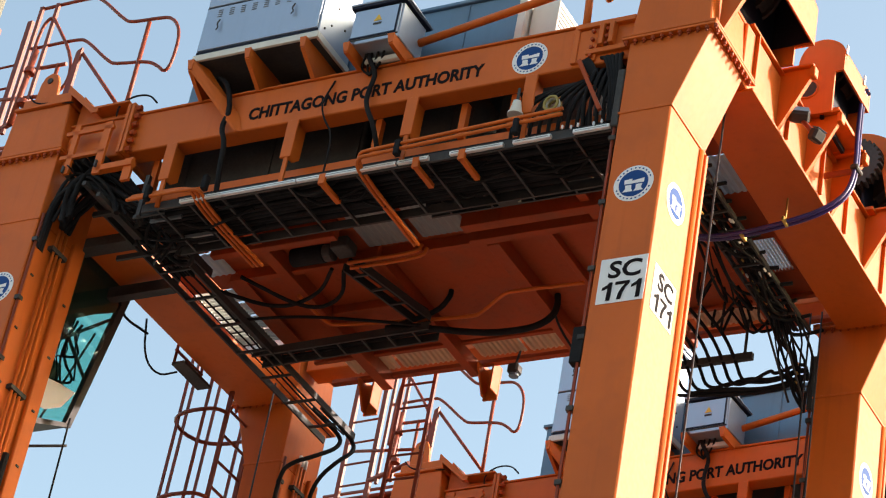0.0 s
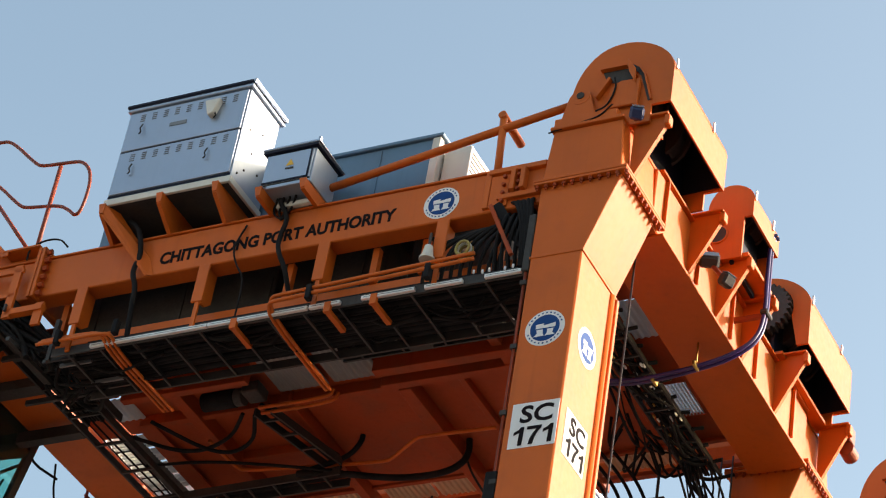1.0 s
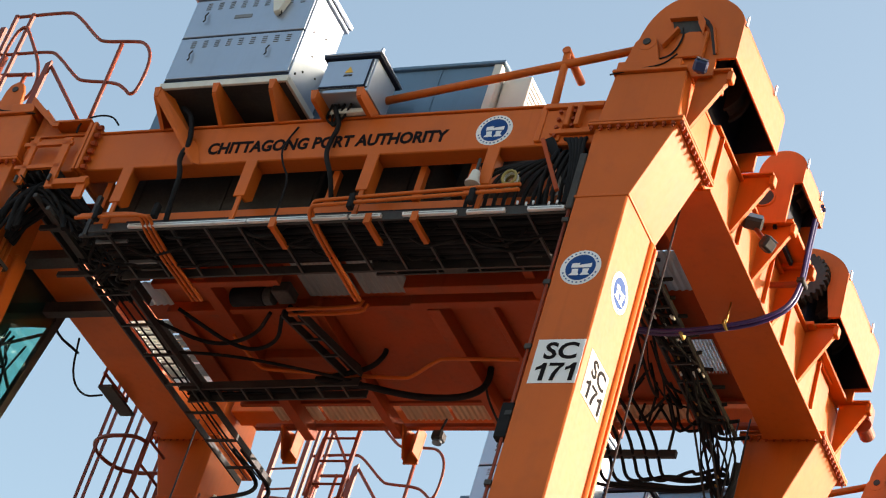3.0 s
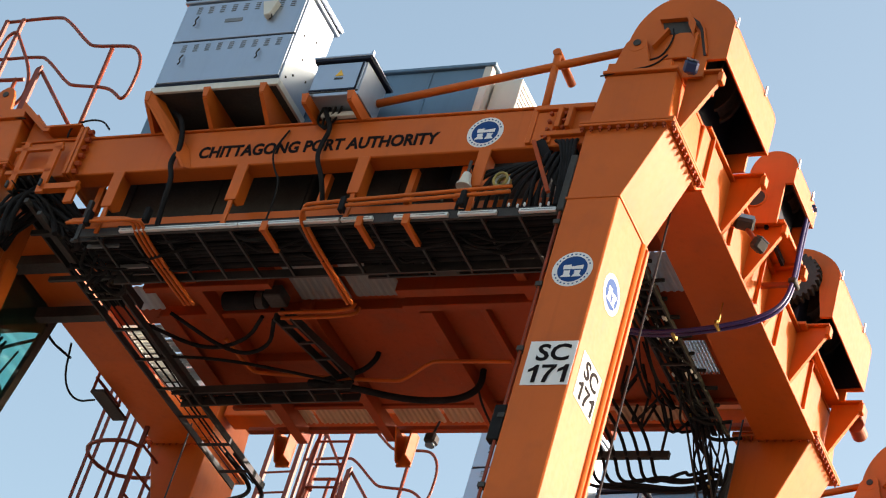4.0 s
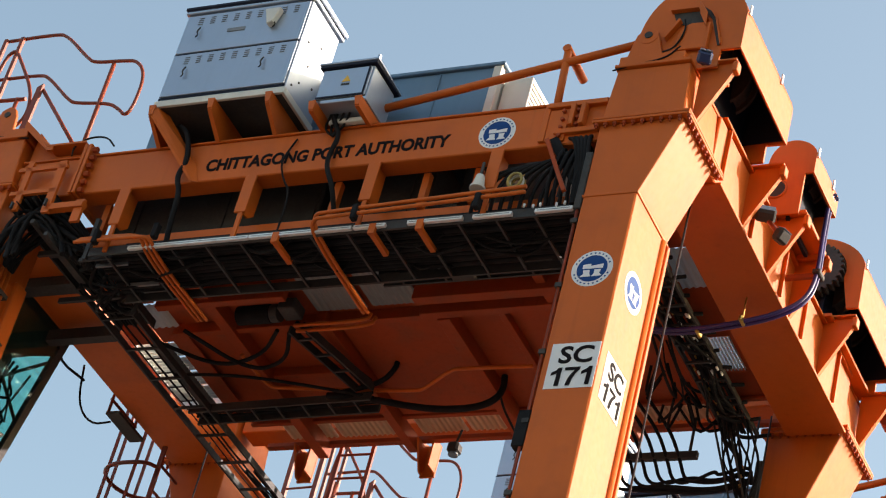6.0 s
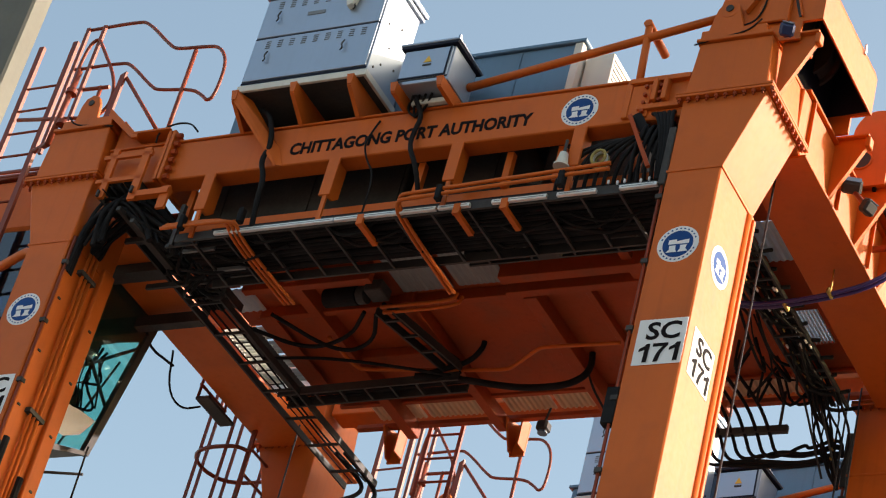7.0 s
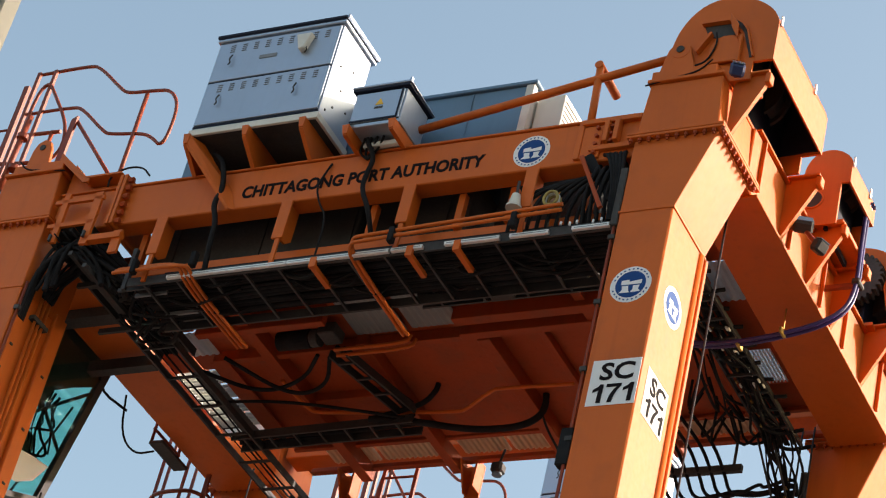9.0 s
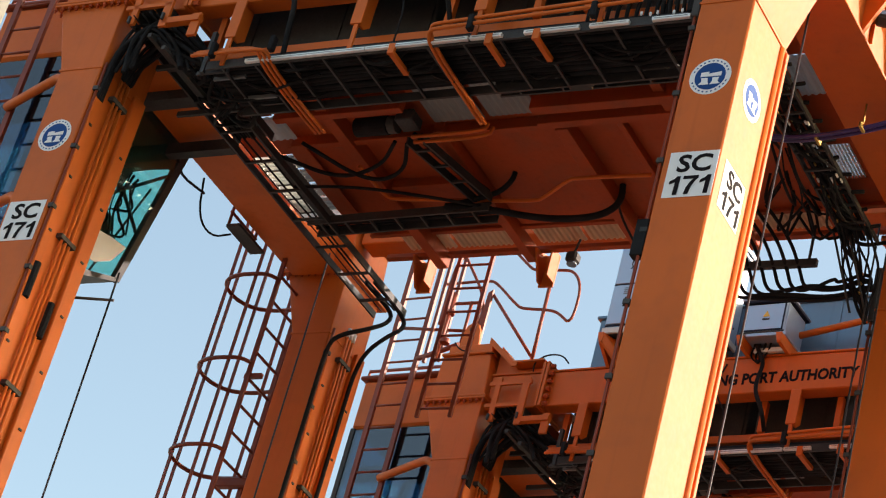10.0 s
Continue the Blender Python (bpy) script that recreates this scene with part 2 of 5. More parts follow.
# ground and mast
solid("ground", B(-700, 700, -700, 700, -0.5, 0), GROUND, "pale concrete yard ground out of view, its tone raised for bounced light", "ground", "structure", repeat=False)
# Walls out of view, added to cut low sky light and sun on the ground.
for nm, r in (("unseen_wall_east", (24, 26, -70, 90, 0, 9.5)), ("unseen_wall_south", (-90, 24, -34, -32, 0, 9)), ("unseen_wall_west", (-62, -60, -32, 90, 0, 9)), ("unseen_wall_north", (-60, 24, 60, 62, 0, 9))):
    solid(nm, B(*r), BLOCKWALL, "plain dull brown wall out of view, added to block low light", "wall", "structure", repeat=False)
# Mast flattened front to back so the camera sees mostly its shaded face.
mast = thing("lighting_mast", (-0.9, -6.0, 0), "pale cream concrete mast on the yard, flattened to fit the camera's view", "mast")
ALL.remove(mast)
part("shaft", B(-1.35, -0.665, -6.06, -5.95, 0, 24, bevel=0.01), CONCRETE, mast)
part("edge_strip", B(-0.70, -0.61, -6.085, -5.955, 0, 24, bevel=0.012), CONCRETE, mast)

# ---- straddle carrier: steel frame ----
carrier = thing("straddle_carrier", (-2.8, 2.4, 0), "tall orange-painted steel straddle carrier standing on four legs", "straddle carrier")


def leg(y, left):
    f = mx if left else (lambda x: x)

    def bx(a, b, *r, **k):
        a, b = sorted((f(a), f(b)))
        return B(a, b, *r, **k)
    sh = part("leg", bx(0, W, y, y + DP, 0, K, bevel=0.012), ORANGE, carrier)
    part("haunch", P([(f(0), K + 0.003), (f(W), K + 0.003), (f(W + 0.26), K + 0.72), (f(0), K + 0.72)], "y", y + 0.002, y + DP - 0.002, bevel=0.008), ORANGE, carrier)
    part("knee_plate", bx(-0.008, W + 0.012, y - 0.008, y + DP + 0.01, K - 0.012, K + 0.012, bevel=0.004), ORANGE, sh)
    part("edge_channel", bar((f(W - 0.004), y + 0.605, 3), (f(W - 0.004), y + 0.605, K - 0.02), 0.034, 12), ORANGE, sh)
    part("edge_channel_lip", bx(W - 0.01, W + 0.03, y + 0.655, y + 0.70, 3, K - 0.02, bevel=0.006), ORANGE, sh)
    part("cable_pipe", bar((f(-0.03), y + 0.02, 3), (f(-0.03), y + 0.02, K + 0.05), 0.014), RAIL, sh)
    pieces("pipe_clip", bx(-0.055, 0.0, y - 0.006, y + 0.05, -0.02, 0.02), DARK, sh, [(0, 0, z) for z in np.arange(4.2, K - 0.2, 0.62)])
    fl = part("flange", bx(-0.05, W + 0.315, y - 0.045, y + DP + 0.10, K + 0.72, K + 0.745, bevel=0.004), ORANGE, carrier)
    part("flange", bx(-0.05, W + 0.315, y - 0.045, y + DP + 0.10, K + 0.749, K + 0.775, bevel=0.004), ORANGE, carrier)
    nut = bmesh.new()
    disc(nut, (0, 0, -0.013), "z", 0.018, 0.028, 6)
    disc(nut, (0, 0, -0.036), "z", 0.009, 0.022, 6)
    spots = [(f(-0.02 + 0.078 * i), y - 0.022, K + 0.72) for i in range(11)]
    spots += [(f(W + 0.292), y + 0.045 + 0.075 * i, K + 0.72) for i in range(10)]
    pieces("bolt", nut, ORANGE_SHADED, fl, spots)
    head = bmesh.new()
    prism(head, [(f(0.0), K + 0.775), (f(W + 0.25), K + 0.775), (f(W + 0.215), K + 1.30), (f(0.045), K + 1.30)], "y", y, y + DP, bevel=0.01)
    hd = part("head", head, ORANGE, carrier)
    part("cap_plate", bx(0.02, W + 0.22, y - 0.03, y + DP + 0.02, K + 1.303, K + 1.335, bevel=0.005), ORANGE, hd)
    part("cap_plate", bx(0.04, W + 0.15, y - 0.012, y + DP, K + 1.338, K + 1.43, bevel=0.008), ORANGE, hd)
    part("wire", T([(f(0.0), y - 0.012, K + 1.29), (f(0.25), y - 0.018, K + 1.33), (f(0.45), y - 0.016, K + 1.36), (f(0.55), y - 0.016, K + 1.47)], 0.008, 6, smooth=2), BLACK, hd)
    return sh


for yy in (0, YF):
    for side in (False, True):
        leg(yy, side)

# front and rear cross beams
front = part("cross_beam", B(-S, 0, 0.076, 0.26, K + 0.633, K + 1.05, bevel=0.01), ORANGE, carrier)
part("beam_flange", B(-S, 0, 0.06, 0.40, K + 1.052, K + 1.072, bevel=0.004), ORANGE, front)
part("cross_beam", B(-S, 0, 4.40, 4.66, K + 1.10, K + 1.50, bevel=0.01), ORANGE, carrier)
# splice at the left end, upright bolted flange
part("splice_flange", B(-5.03, -4.995, 0.0, 0.55, K + 0.60, K + 1.15, bevel=0.004), ORANGE, front)
part("splice_flange", B(-4.985, -4.95, 0.0, 0.55, K + 0.60, K + 1.15, bevel=0.004), ORANGE, front)
nb = bmesh.new()
disc(nb, (0.012, 0, 0), "x", 0.026, 0.05, 6)
pieces("bolt", nb, ORANGE_SHADED, front, [(-4.93, 0.035, K + 0.64 + 0.092 * i) for i in range(6)])
part("gusset", P([(-S, K + 1.07), (-S, K + 1.46), (-5.40, K + 1.14), (-5.03, K + 1.14), (-5.03, K + 1.075)], "y", 0.11, 0.44, bevel=0.006), ORANGE, front)
part("cover_plate", P([(-5.78, K + 1.475), (-5.42, K + 1.155), (-5.02, K + 1.155), (-5.02, K + 1.175), (-5.41, K + 1.175), (-5.77, K + 1.50)], "y", -0.02, 0.60), ORANGE, front)
part("cover_lip", P([(-5.78, K + 1.43), (-5.42, K + 1.11), (-5.36, K + 1.11), (-5.36, K + 1.15), (-5.42, K + 1.152), (-5.77, K + 1.472)], "y", -0.02, 0.0), ORANGE, front)
# splice at the right end: raised plates with bolts
part("splice_plate", B(-0.55, -0.50, 0.045, 0.08, K + 0.66, K + 1.05, bevel=0.004), ORANGE, front)
part("splice_plate", B(-0.50, -0.33, 0.055, 0.08, K + 0.66, K + 0.99, bevel=0.004), ORANGE, front)
part("splice_plate", B(-0.52, 0.0, 0.03, 0.08, K + 1.0, K + 1.05, bevel=0.004), ORANGE, front)
part("splice_plate", B(-0.42, -0.02, 0.035, 0.078, K + 0.72, K + 0.77, bevel=0.004), ORANGE, front)
nb = bmesh.new()
disc(nb, (0, -0.01, 0), "y", 0.017, 0.03, 6)
pieces("bolt", nb, ORANGE_SHADED, front, [(-0.37, 0.05, K + 0.70 + 0.085 * i) for i in range(4)] + [(-0.24, 0.05, K + 0.80 + 0.075 * i) for i in range(3)])
part("end_flange", B(-0.30, -0.26, 0.0, 0.5, K + 0.78, K + 1.0, bevel=0.004), ORANGE, front)
part("end_flange", B(-0.21, -0.17, 0.0, 0.5, K + 0.78, K + 1.0, bevel=0.004), ORANGE, front)

# side beams with lower lips
for side in (False, True):
    f = mx if side else (lambda x: x)
    w = 0.57 if side else 0.70
    a, b = sorted((f(0.22), f(w)))
    sb = part("side_beam", B(a, b, DP - 0.02, YF + 0.02, K + 0.70, K + 1.30, bevel=0.01), ORANGE, carrier)
    a, b = sorted((f(0.07 if side else 0.20), f(w + 0.055)))
    part("bottom_flange", B(a, b, DP + 0.1, YF - 0.05, K + 0.672, K + 0.697, bevel=0.004), ORANGE, sb)
    a, b = sorted((f(w - 0.10), f(w + 0.035)))
    part("top_flange", B(a, b, DP + 0.03, YF - 0.02, K + 1.303, K + 1.325, bevel=0.004), ORANGE, sb)

# brackets on the outer face of the side beams, which carry the rope sheaves
def sheave_bracket(y, side, z1, out=0.97):
    f = mx if side else (lambda x: x)
    g = part("sheave_bracket", P([(f(0.70), K + 0.74), (f(0.70), z1), (f(out), z1), (f(out), z1 - 0.08)], "y", y, y + 0.025), ORANGE, carrier)
    d = Vector((f(out), 0, z1 - 0.08)) - Vector((f(0.70), 0, K + 0.74))
    n = Vector((d.z, 0, -d.x)).normalized() * 0.014
    o = [Vector((f(0.70), 0, K + 0.74)) + n, Vector((f(out), 0, z1 - 0.08)) + n, Vector((f(out), 0, z1 - 0.08)) - n, Vector((f(0.70), 0, K + 0.74)) - n]
    part("edge_flange", P([(v.x, v.z) for v in o], "y", y - 0.004, y + 0.036), ORANGE, g)
    part("seat_plate", B(*sorted((f(0.62), f(out + 0.03))), y - 0.04, y + 0.06, z1 + 0.002, z1 + 0.024, bevel=0.004), ORANGE, g)
    part("seat_lug", B(*sorted((f(out), f(out + 0.045))), y - 0.03, y + 0.05, z1 - 0.10, z1 + 0.0, bevel=0.006), ORANGE, g)


ARCH = [(0.10, 15.12), (0.105, 15.50), (0.14, 15.66), (0.20, 15.79), (0.29, 15.90), (0.40, 15.965), (0.53, 15.985), (0.67, 15.965), (0.80, 15.905), (0.91, 15.82), (0.985, 15.72), (1.015, 15.62)]
ARCH = ARCH[:1] + [(a[0] * u + b[0] * (1 - u), a[1] * u + b[1] * (1 - u)) for a, b in zip(ARCH, ARCH[1:]) for u in (0.75, 0.25)] + ARCH[-1:]


def sheave_housing(y0, y1, side, low, scale=1.0, open_front=False, crown=15.985):
    """A round-topped steel cover over a pair of rope sheaves, open below; navy sheets inside stand in for shade."""
    f = mx if side else (lambda x: x)

    def sc(p):
        return (f(1.015 - (1.015 - p[0]) * scale), crown - (15.985 - p[1]) * (scale if p[1] > 15.45 else 1))
    arch = [sc(p) for p in ARCH]
    inner = 1.015 - 0.17 * scale
    plate = arch + [(f(1.015), low), (f(inner), low), (f(inner), 15.05), (f(1.015 - 0.915 * scale), 15.05)]
    bm = bmesh.new()
    if open_front:
        cz = 15.60
        ring = [(f(1.015 - (0.49 * scale)) + math.cos(t) * 0.30 * (-1 if side else 1), cz + math.sin(t) * 0.30) for t in np.linspace(math.pi * 1.1, -0.1 * math.pi, 14)]
        prism(bm, arch + [(f(1.015), low), (f(0.90), low)] + ring[::-1] + [(f(1.015 - 0.915 * scale + 0.02), 15.12)], "y", y0, y0 + 0.025)
    else:
        prism(bm, plate, "y", y0, y0 + 0.025)
    h = part("sheave_housing", bm, ORANGE, carrier, "round-topped orange steel sheave cover")
    prism_back = bmesh.new()
    prism(prism_back, arch + [(f(1.015), low), (f(inner), low), (f(inner), 15.05), (f(1.015 - 0.915 * scale), 15.05)], "y", y1 - 0.025, y1)
    part("end_plate", prism_back, ORANGE, h)
    cov = bmesh.new()
    outer = [(Vector((u, 0, v))) for u, v in arch]
    mid = Vector((f(1.015 - 0.5 * scale), 0, 15.45))
    rows = []
    for yv in (y0 + 0.027, y1 - 0.027):
        ps = outer + [Vector((f(1.015), 0, low))]
        ins = [p + (mid - p).normalized() * 0.018 for p in ps]
        rows.append([[cov.verts.new((p.x, yv, p.z)) for p in ps], [cov.verts.new((p.x, yv, p.z)) for p in ins]])
    n = len(outer) + 1
    for i in range(n - 1):
        cov.faces.new((rows[0][0][i], rows[0][0][i + 1], rows[1][0][i + 1], rows[1][0][i]))
        cov.faces.new((rows[0][1][i + 1], rows[0][1][i], rows[1][1][i], rows[1][1][i + 1]))
    cov.faces.new((rows[0][0][n - 1], rows[0][1][n - 1], rows[1][1][n - 1], rows[1][0][n - 1]))
    cov.faces.new((rows[0][0][0], rows[1][0][0], rows[1][1][0], rows[0][1][0]))
    bmesh.ops.recalc_face_normals(cov, faces=cov.faces)
    part("cover", cov, ORANGE, h)
    # Navy sheets put the cover's inner shade into colour.
    shade_lining = [(p.x, p.z) for p in (q + (mid - q).normalized() * 0.024 for q in outer + [Vector((f(1.015), 0, low + 0.01))])]
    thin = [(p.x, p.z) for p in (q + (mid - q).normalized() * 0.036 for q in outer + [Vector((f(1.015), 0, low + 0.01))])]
    part("shade_lining", P(shade_lining + thin[::-1], "y", y0 + 0.03, y1 - 0.03), NAVY, h, "dark navy sheet added for the shade inside the cover")
    part("end_shade_lining", P(thin + [(f(1.0 - 0.75 * scale), low)], "y", y1 - 0.04, y1 - 0.028), NAVY, h)
    pieces("latch", B(*sorted((f(1.016), f(1.03))), -0.012, 0.012, -0.05, 0.05), ALU, h, [(0, y0 + (y1 - y0) * k, crown - 0.33 * scale) for k in (0.03, 0.72)])
    for k in range(2):
        yc = y0 + (y1 - y0) * (0.3 + 0.4 * k)
        sv = bmesh.new()
        disc(sv, (f(1.015 - 0.5 * scale), yc, crown - 0.365 * scale), "y", 0.24 * scale, 0.12, 28)
        disc(sv, (f(1.015 - 0.5 * scale), yc - 0.075, crown - 0.365 * scale), "y", 0.28 * scale, 0.03, 28)
        disc(sv, (f(1.015 - 0.5 * scale), yc + 0.075, crown - 0.365 * scale), "y", 0.28 * scale, 0.03, 28)
        part("sheave", sv, DARK, h, "dark grooved rope sheave")
    part("inner_shade_wall", B(*sorted((f(0.985 - 0.37 * scale), f(1.015 - 0.37 * scale))), y0 + 0.05, y1 - 0.05, 15.04, crown - 0.12), NAVY, h)
    if open_front:
        c = (f(1.015 - 0.47 * scale), y0 - 0.02, cz)
        rim = [(c[0] + r * math.cos(math.pi * (i + o) / 28), c[2] + r * math.sin(math.pi * (i + o) / 28)) for i in range(0, 56, 2) for o, r in ((0, 0.245), (0.35, 0.275), (1.0, 0.275), (1.35, 0.245))]
        part("gear_wheel", P(rim, "y", c[1] - 0.05, c[1] + 0.05), DARK, h, "dark toothed coupling wheel")
    return h


for side in (False,):
    f = mx if side else (lambda x: x)
    h1 = sheave_housing(0.10, 1.31, side, 15.23)
    h2 = sheave_housing(1.97, 2.60, side, 15.49, 0.47, crown=15.87)
    h3 = sheave_housing(3.46, 4.61, side, 15.17, 0.95, open_front=True)
    for yb, z1 in ((0.14, 15.10), (1.40, 15.07), (2.05, 15.07), (2.66, 15.08), (3.50, 15.08), (4.68, 15.08)):
        sheave_bracket(yb, side, z1)
    part("sheave_seat", B(*sorted((f(0.62), f(0.84))), 0.12, 0.40, 15.09, 15.13, bevel=0.004), ORANGE, h1)
    part("front_plate", B(*sorted((f(0.66), f(0.90))), 1.985, 2.01, 15.09, 15.50, bevel=0.004), ORANGE, h2)
    port = part("port", D((f(0.70), 1.975, 15.33), "y", 0.085, 0.03, 24), DARK, h2, "round dark port in the plate")
    part("port_rim", T([(f(0.70) + 0.088 * math.cos(a), 1.97, 15.33 + 0.088 * math.sin(a)) for a in np.linspace(0, 2 * math.pi, 20)[:-1]], 0.012, 6, closed=True), ORANGE, port)
    part("sheave_seat", B(*sorted((f(0.62), f(0.98))), 2.02, 2.62, 15.09, 15.13, bevel=0.004), ORANGE, h2)
    part("sheave_seat", B(*sorted((f(0.62), f(0.80))), 3.4, 4.62, 15.05, 15.085, bevel=0.004), ORANGE, h3)
    # pocket, slot and lifting eye on the front plate of the first cover; flat dark slabs stand for shade in the first
    # two
    pk = part("pocket_shade", P([(f(0.375), 15.68), (f(0.60), 15.675), (f(0.67), 15.555), (f(0.53), 15.53), (f(0.42), 15.56)], "y", 0.092, 0.098), DARK, h1, "dark slab standing in for a shaded opening in the cover plate")
    part("pocket_lip", P([(f(0.36), 15.70), (f(0.63), 15.70), (f(0.70), 15.555), (f(0.675), 15.55), (f(0.60), 15.682), (f(0.36), 15.684)], "y", 0.05, 0.096), ORANGE, pk)
    part("hinge_plate", P([(f(0.605), 15.75), (f(0.69), 15.62), (f(0.70), 15.46), (f(0.66), 15.54), (f(0.63), 15.60)], "y", 0.04, 0.06, bevel=0.004), ORANGE, pk)
    part("bearing_block", P([(f(0.46), 15.24), (f(0.47), 15.42), (f(0.51), 15.50), (f(0.57), 15.525), (f(0.66), 15.52), (f(0.71), 15.46), (f(0.73), 15.24)], "y", 0.06, 0.088, bevel=0.006), ORANGE, h1)
    part("rib", P([(f(0.34), 15.40), (f(0.45), 15.58), (f(0.47), 15.565), (f(0.36), 15.38)], "y", 0.045, 0.096), ORANGE, h1)
    part("side_rib", B(*sorted((f(0.715), f(0.735))), 0.05, 0.096, 15.22, 15.50), ORANGE, h1)
    part("lead", T([(f(0.50), 0.06, 15.57), (f(0.53), 0.05, 15.46), (f(0.50), 0.05, 15.33), (f(0.45), 0.05, 15.25), (f(0.41), -0.02, 15.16)], 0.008, 6, smooth=2), BLACK, h1)
    part("slot_shade", P([(f(0.625), 15.725), (f(0.70), 15.665), (f(0.755), 15.57), (f(0.835), 15.275), (f(0.81), 15.275), (f(0.765), 15.43), (f(0.725), 15.565), (f(0.67), 15.64)], "y", 0.092, 0.099), DARK, h1, "dark curved slab standing in for the shaded rope slot")
    part("slot_lip", P([(f(0.835), 15.275), (f(0.755), 15.57), (f(0.70), 15.665), (f(0.71), 15.67), (f(0.767), 15.573), (f(0.847), 15.275)], "y", 0.075, 0.099), ORANGE, h1)
    part("ear", P([(f(0.06), 15.20), (f(0.11), 15.44), (f(0.16), 15.51), (f(0.25), 15.51), (f(0.30), 15.44), (f(0.37), 15.20)], "y", 0.05, 0.09, bevel=0.006), ORANGE, h1)
    eye = part("lifting_eye", D((f(0.215), 0.062, 15.425), "y", 0.085, 0.03, 24), ORANGE, h1)
    part("eye_hole", D((f(0.215), 0.044, 15.43), "y", 0.034, 0.012, 18), DARK, eye)
    # ribs up the outer face
    rib = B(*sorted((f(0.70), f(0.735))), -0.008, 0.008, K + 0.78, K + 1.30)
    pieces("rib", rib, ORANGE, carrier, [(0, y, 0) for y in (0.85, 1.6, 2.4, 3.0, 3.95)])
    part("end_stop", B(*sorted((f(0.72), f(0.98))), 4.75, 4.9, 14.98, 15.16, bevel=0.01), RAIL, carrier)
    part("end_stop_drum", D((f(0.93), 4.87, 14.915), "y", 0.075, 0.16, 20), RAIL, carrier)

# hangers below the front beam, lower chord and posts
for x in (-4.46, -3.20, -2.02, -0.90):
    hg = part("hanger", B(x - 0.05, x + 0.06, 0.06, 0.085, 13.97, K + 0.634, bevel=0.004), ORANGE, carrier)
    part("hanger_web", P([(0.085, K + 0.632), (0.25, K + 0.632), (0.25, 14.06), (0.18, 13.99), (0.085, 13.98)], "x", x + 0.0, x + 0.02), ORANGE, hg)
    part("strap", B(x - 0.01, x + 0.03, 0.07, 0.09, 13.68, 13.975), ORANGE, hg)
chord = part("lower_chord", B(-4.95, -0.12, 0.30, 0.365, 13.93, 14.02, bevel=0.006), ORANGE, carrier)
for x in (-4.75, -2.45, -1.62, -1.15, -0.45):
    part("post", B(x - 0.03, x + 0.03, 0.265, 0.325, 14.022, K + 0.64), ORANGE, chord)
part("rear_chord", B(-5.2, -0.1, 1.05, 1.15, 14.12, 14.25, bevel=0.006), ORANGE, carrier)

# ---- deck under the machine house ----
# Shade below the deck is part of the plates' darker paint colour.
deck = part("deck", B(-5.20, -0.28, 1.16, 3.86, 14.56, 14.60), ORANGE_SHADED, carrier, "orange-painted deck plate seen from below")
part("deck_strip", B(-0.278, 0.18, 1.16, 1.70, 14.56, 14.60), ORANGE_SHADED, deck)
part("deck_strip", B(-0.278, 0.18, 2.24, 2.96, 14.56, 14.60), ORANGE_SHADED, deck)
part("deck_strip", B(0.075, 0.18, 2.962, 3.478, 14.56, 14.60), ORANGE_SHADED, deck)
part("deck_strip", B(-0.278, 0.18, 3.48, 3.86, 14.56, 14.60), ORANGE_SHADED, deck)
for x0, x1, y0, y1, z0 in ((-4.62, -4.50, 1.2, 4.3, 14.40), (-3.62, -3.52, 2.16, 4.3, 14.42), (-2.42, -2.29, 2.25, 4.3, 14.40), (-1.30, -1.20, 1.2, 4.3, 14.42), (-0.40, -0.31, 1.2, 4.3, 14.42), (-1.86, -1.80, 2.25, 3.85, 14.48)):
    part("joist", B(x0, x1, y0, y1, z0, 14.558, bevel=0.005), ORANGE_SHADED, deck)
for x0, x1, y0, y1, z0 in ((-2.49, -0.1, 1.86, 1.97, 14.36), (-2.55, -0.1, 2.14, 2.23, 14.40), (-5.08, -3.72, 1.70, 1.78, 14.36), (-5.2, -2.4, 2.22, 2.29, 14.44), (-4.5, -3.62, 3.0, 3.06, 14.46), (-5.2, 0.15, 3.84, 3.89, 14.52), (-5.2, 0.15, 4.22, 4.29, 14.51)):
    part("cross_member", B(x0, x1, y0, y1, z0, 14.558, bevel=0.005), ORANGE_SHADED, deck)
part("stiffened_panel", B(-3.50, -2.44, 2.31, 3.82, 14.535, 14.556), ORANGE_SHADED, deck)


def sheet(x0, x1, y0, y1, z, pitch, along="y", depth=0.012):
    """A corrugated sheet with thickness."""
    bm = bmesh.new()
    a0, a1 = (x0, x1) if along == "y" else (y0, y1)
    n = max(4, int((a1 - a0) / pitch) * 4)
    rows = []
    for i in range(n + 1):
        a = a0 + (a1 - a0) * i / n
        dz = depth * (1 if i % 4 < 2 else -1)
        ends = [(a, y0), (a, y1)] if along == "y" else [(x0, a), (x1, a)]
        rows.append([bm.verts.new((u, v, z + dz + t)) for t in (0, 0.006) for u, v in ends])
    for r, q in zip(rows, rows[1:]):
        bm.faces.new((r[0], q[0], q[1], r[1]))
        bm.faces.new((r[2], r[3], q[3], q[2]))
    return bm


part("sheet_panel", sheet(-3.60, -3.08, 1.45, 2.12, 14.50, 0.06, "y", 0.003), PANEL, deck, "grey sheet panel")
part("sheet_panel", sheet(-3.02, -2.52, 1.45, 2.10, 14.50, 0.06, "y", 0.003), PANEL, deck, "grey sheet panel")
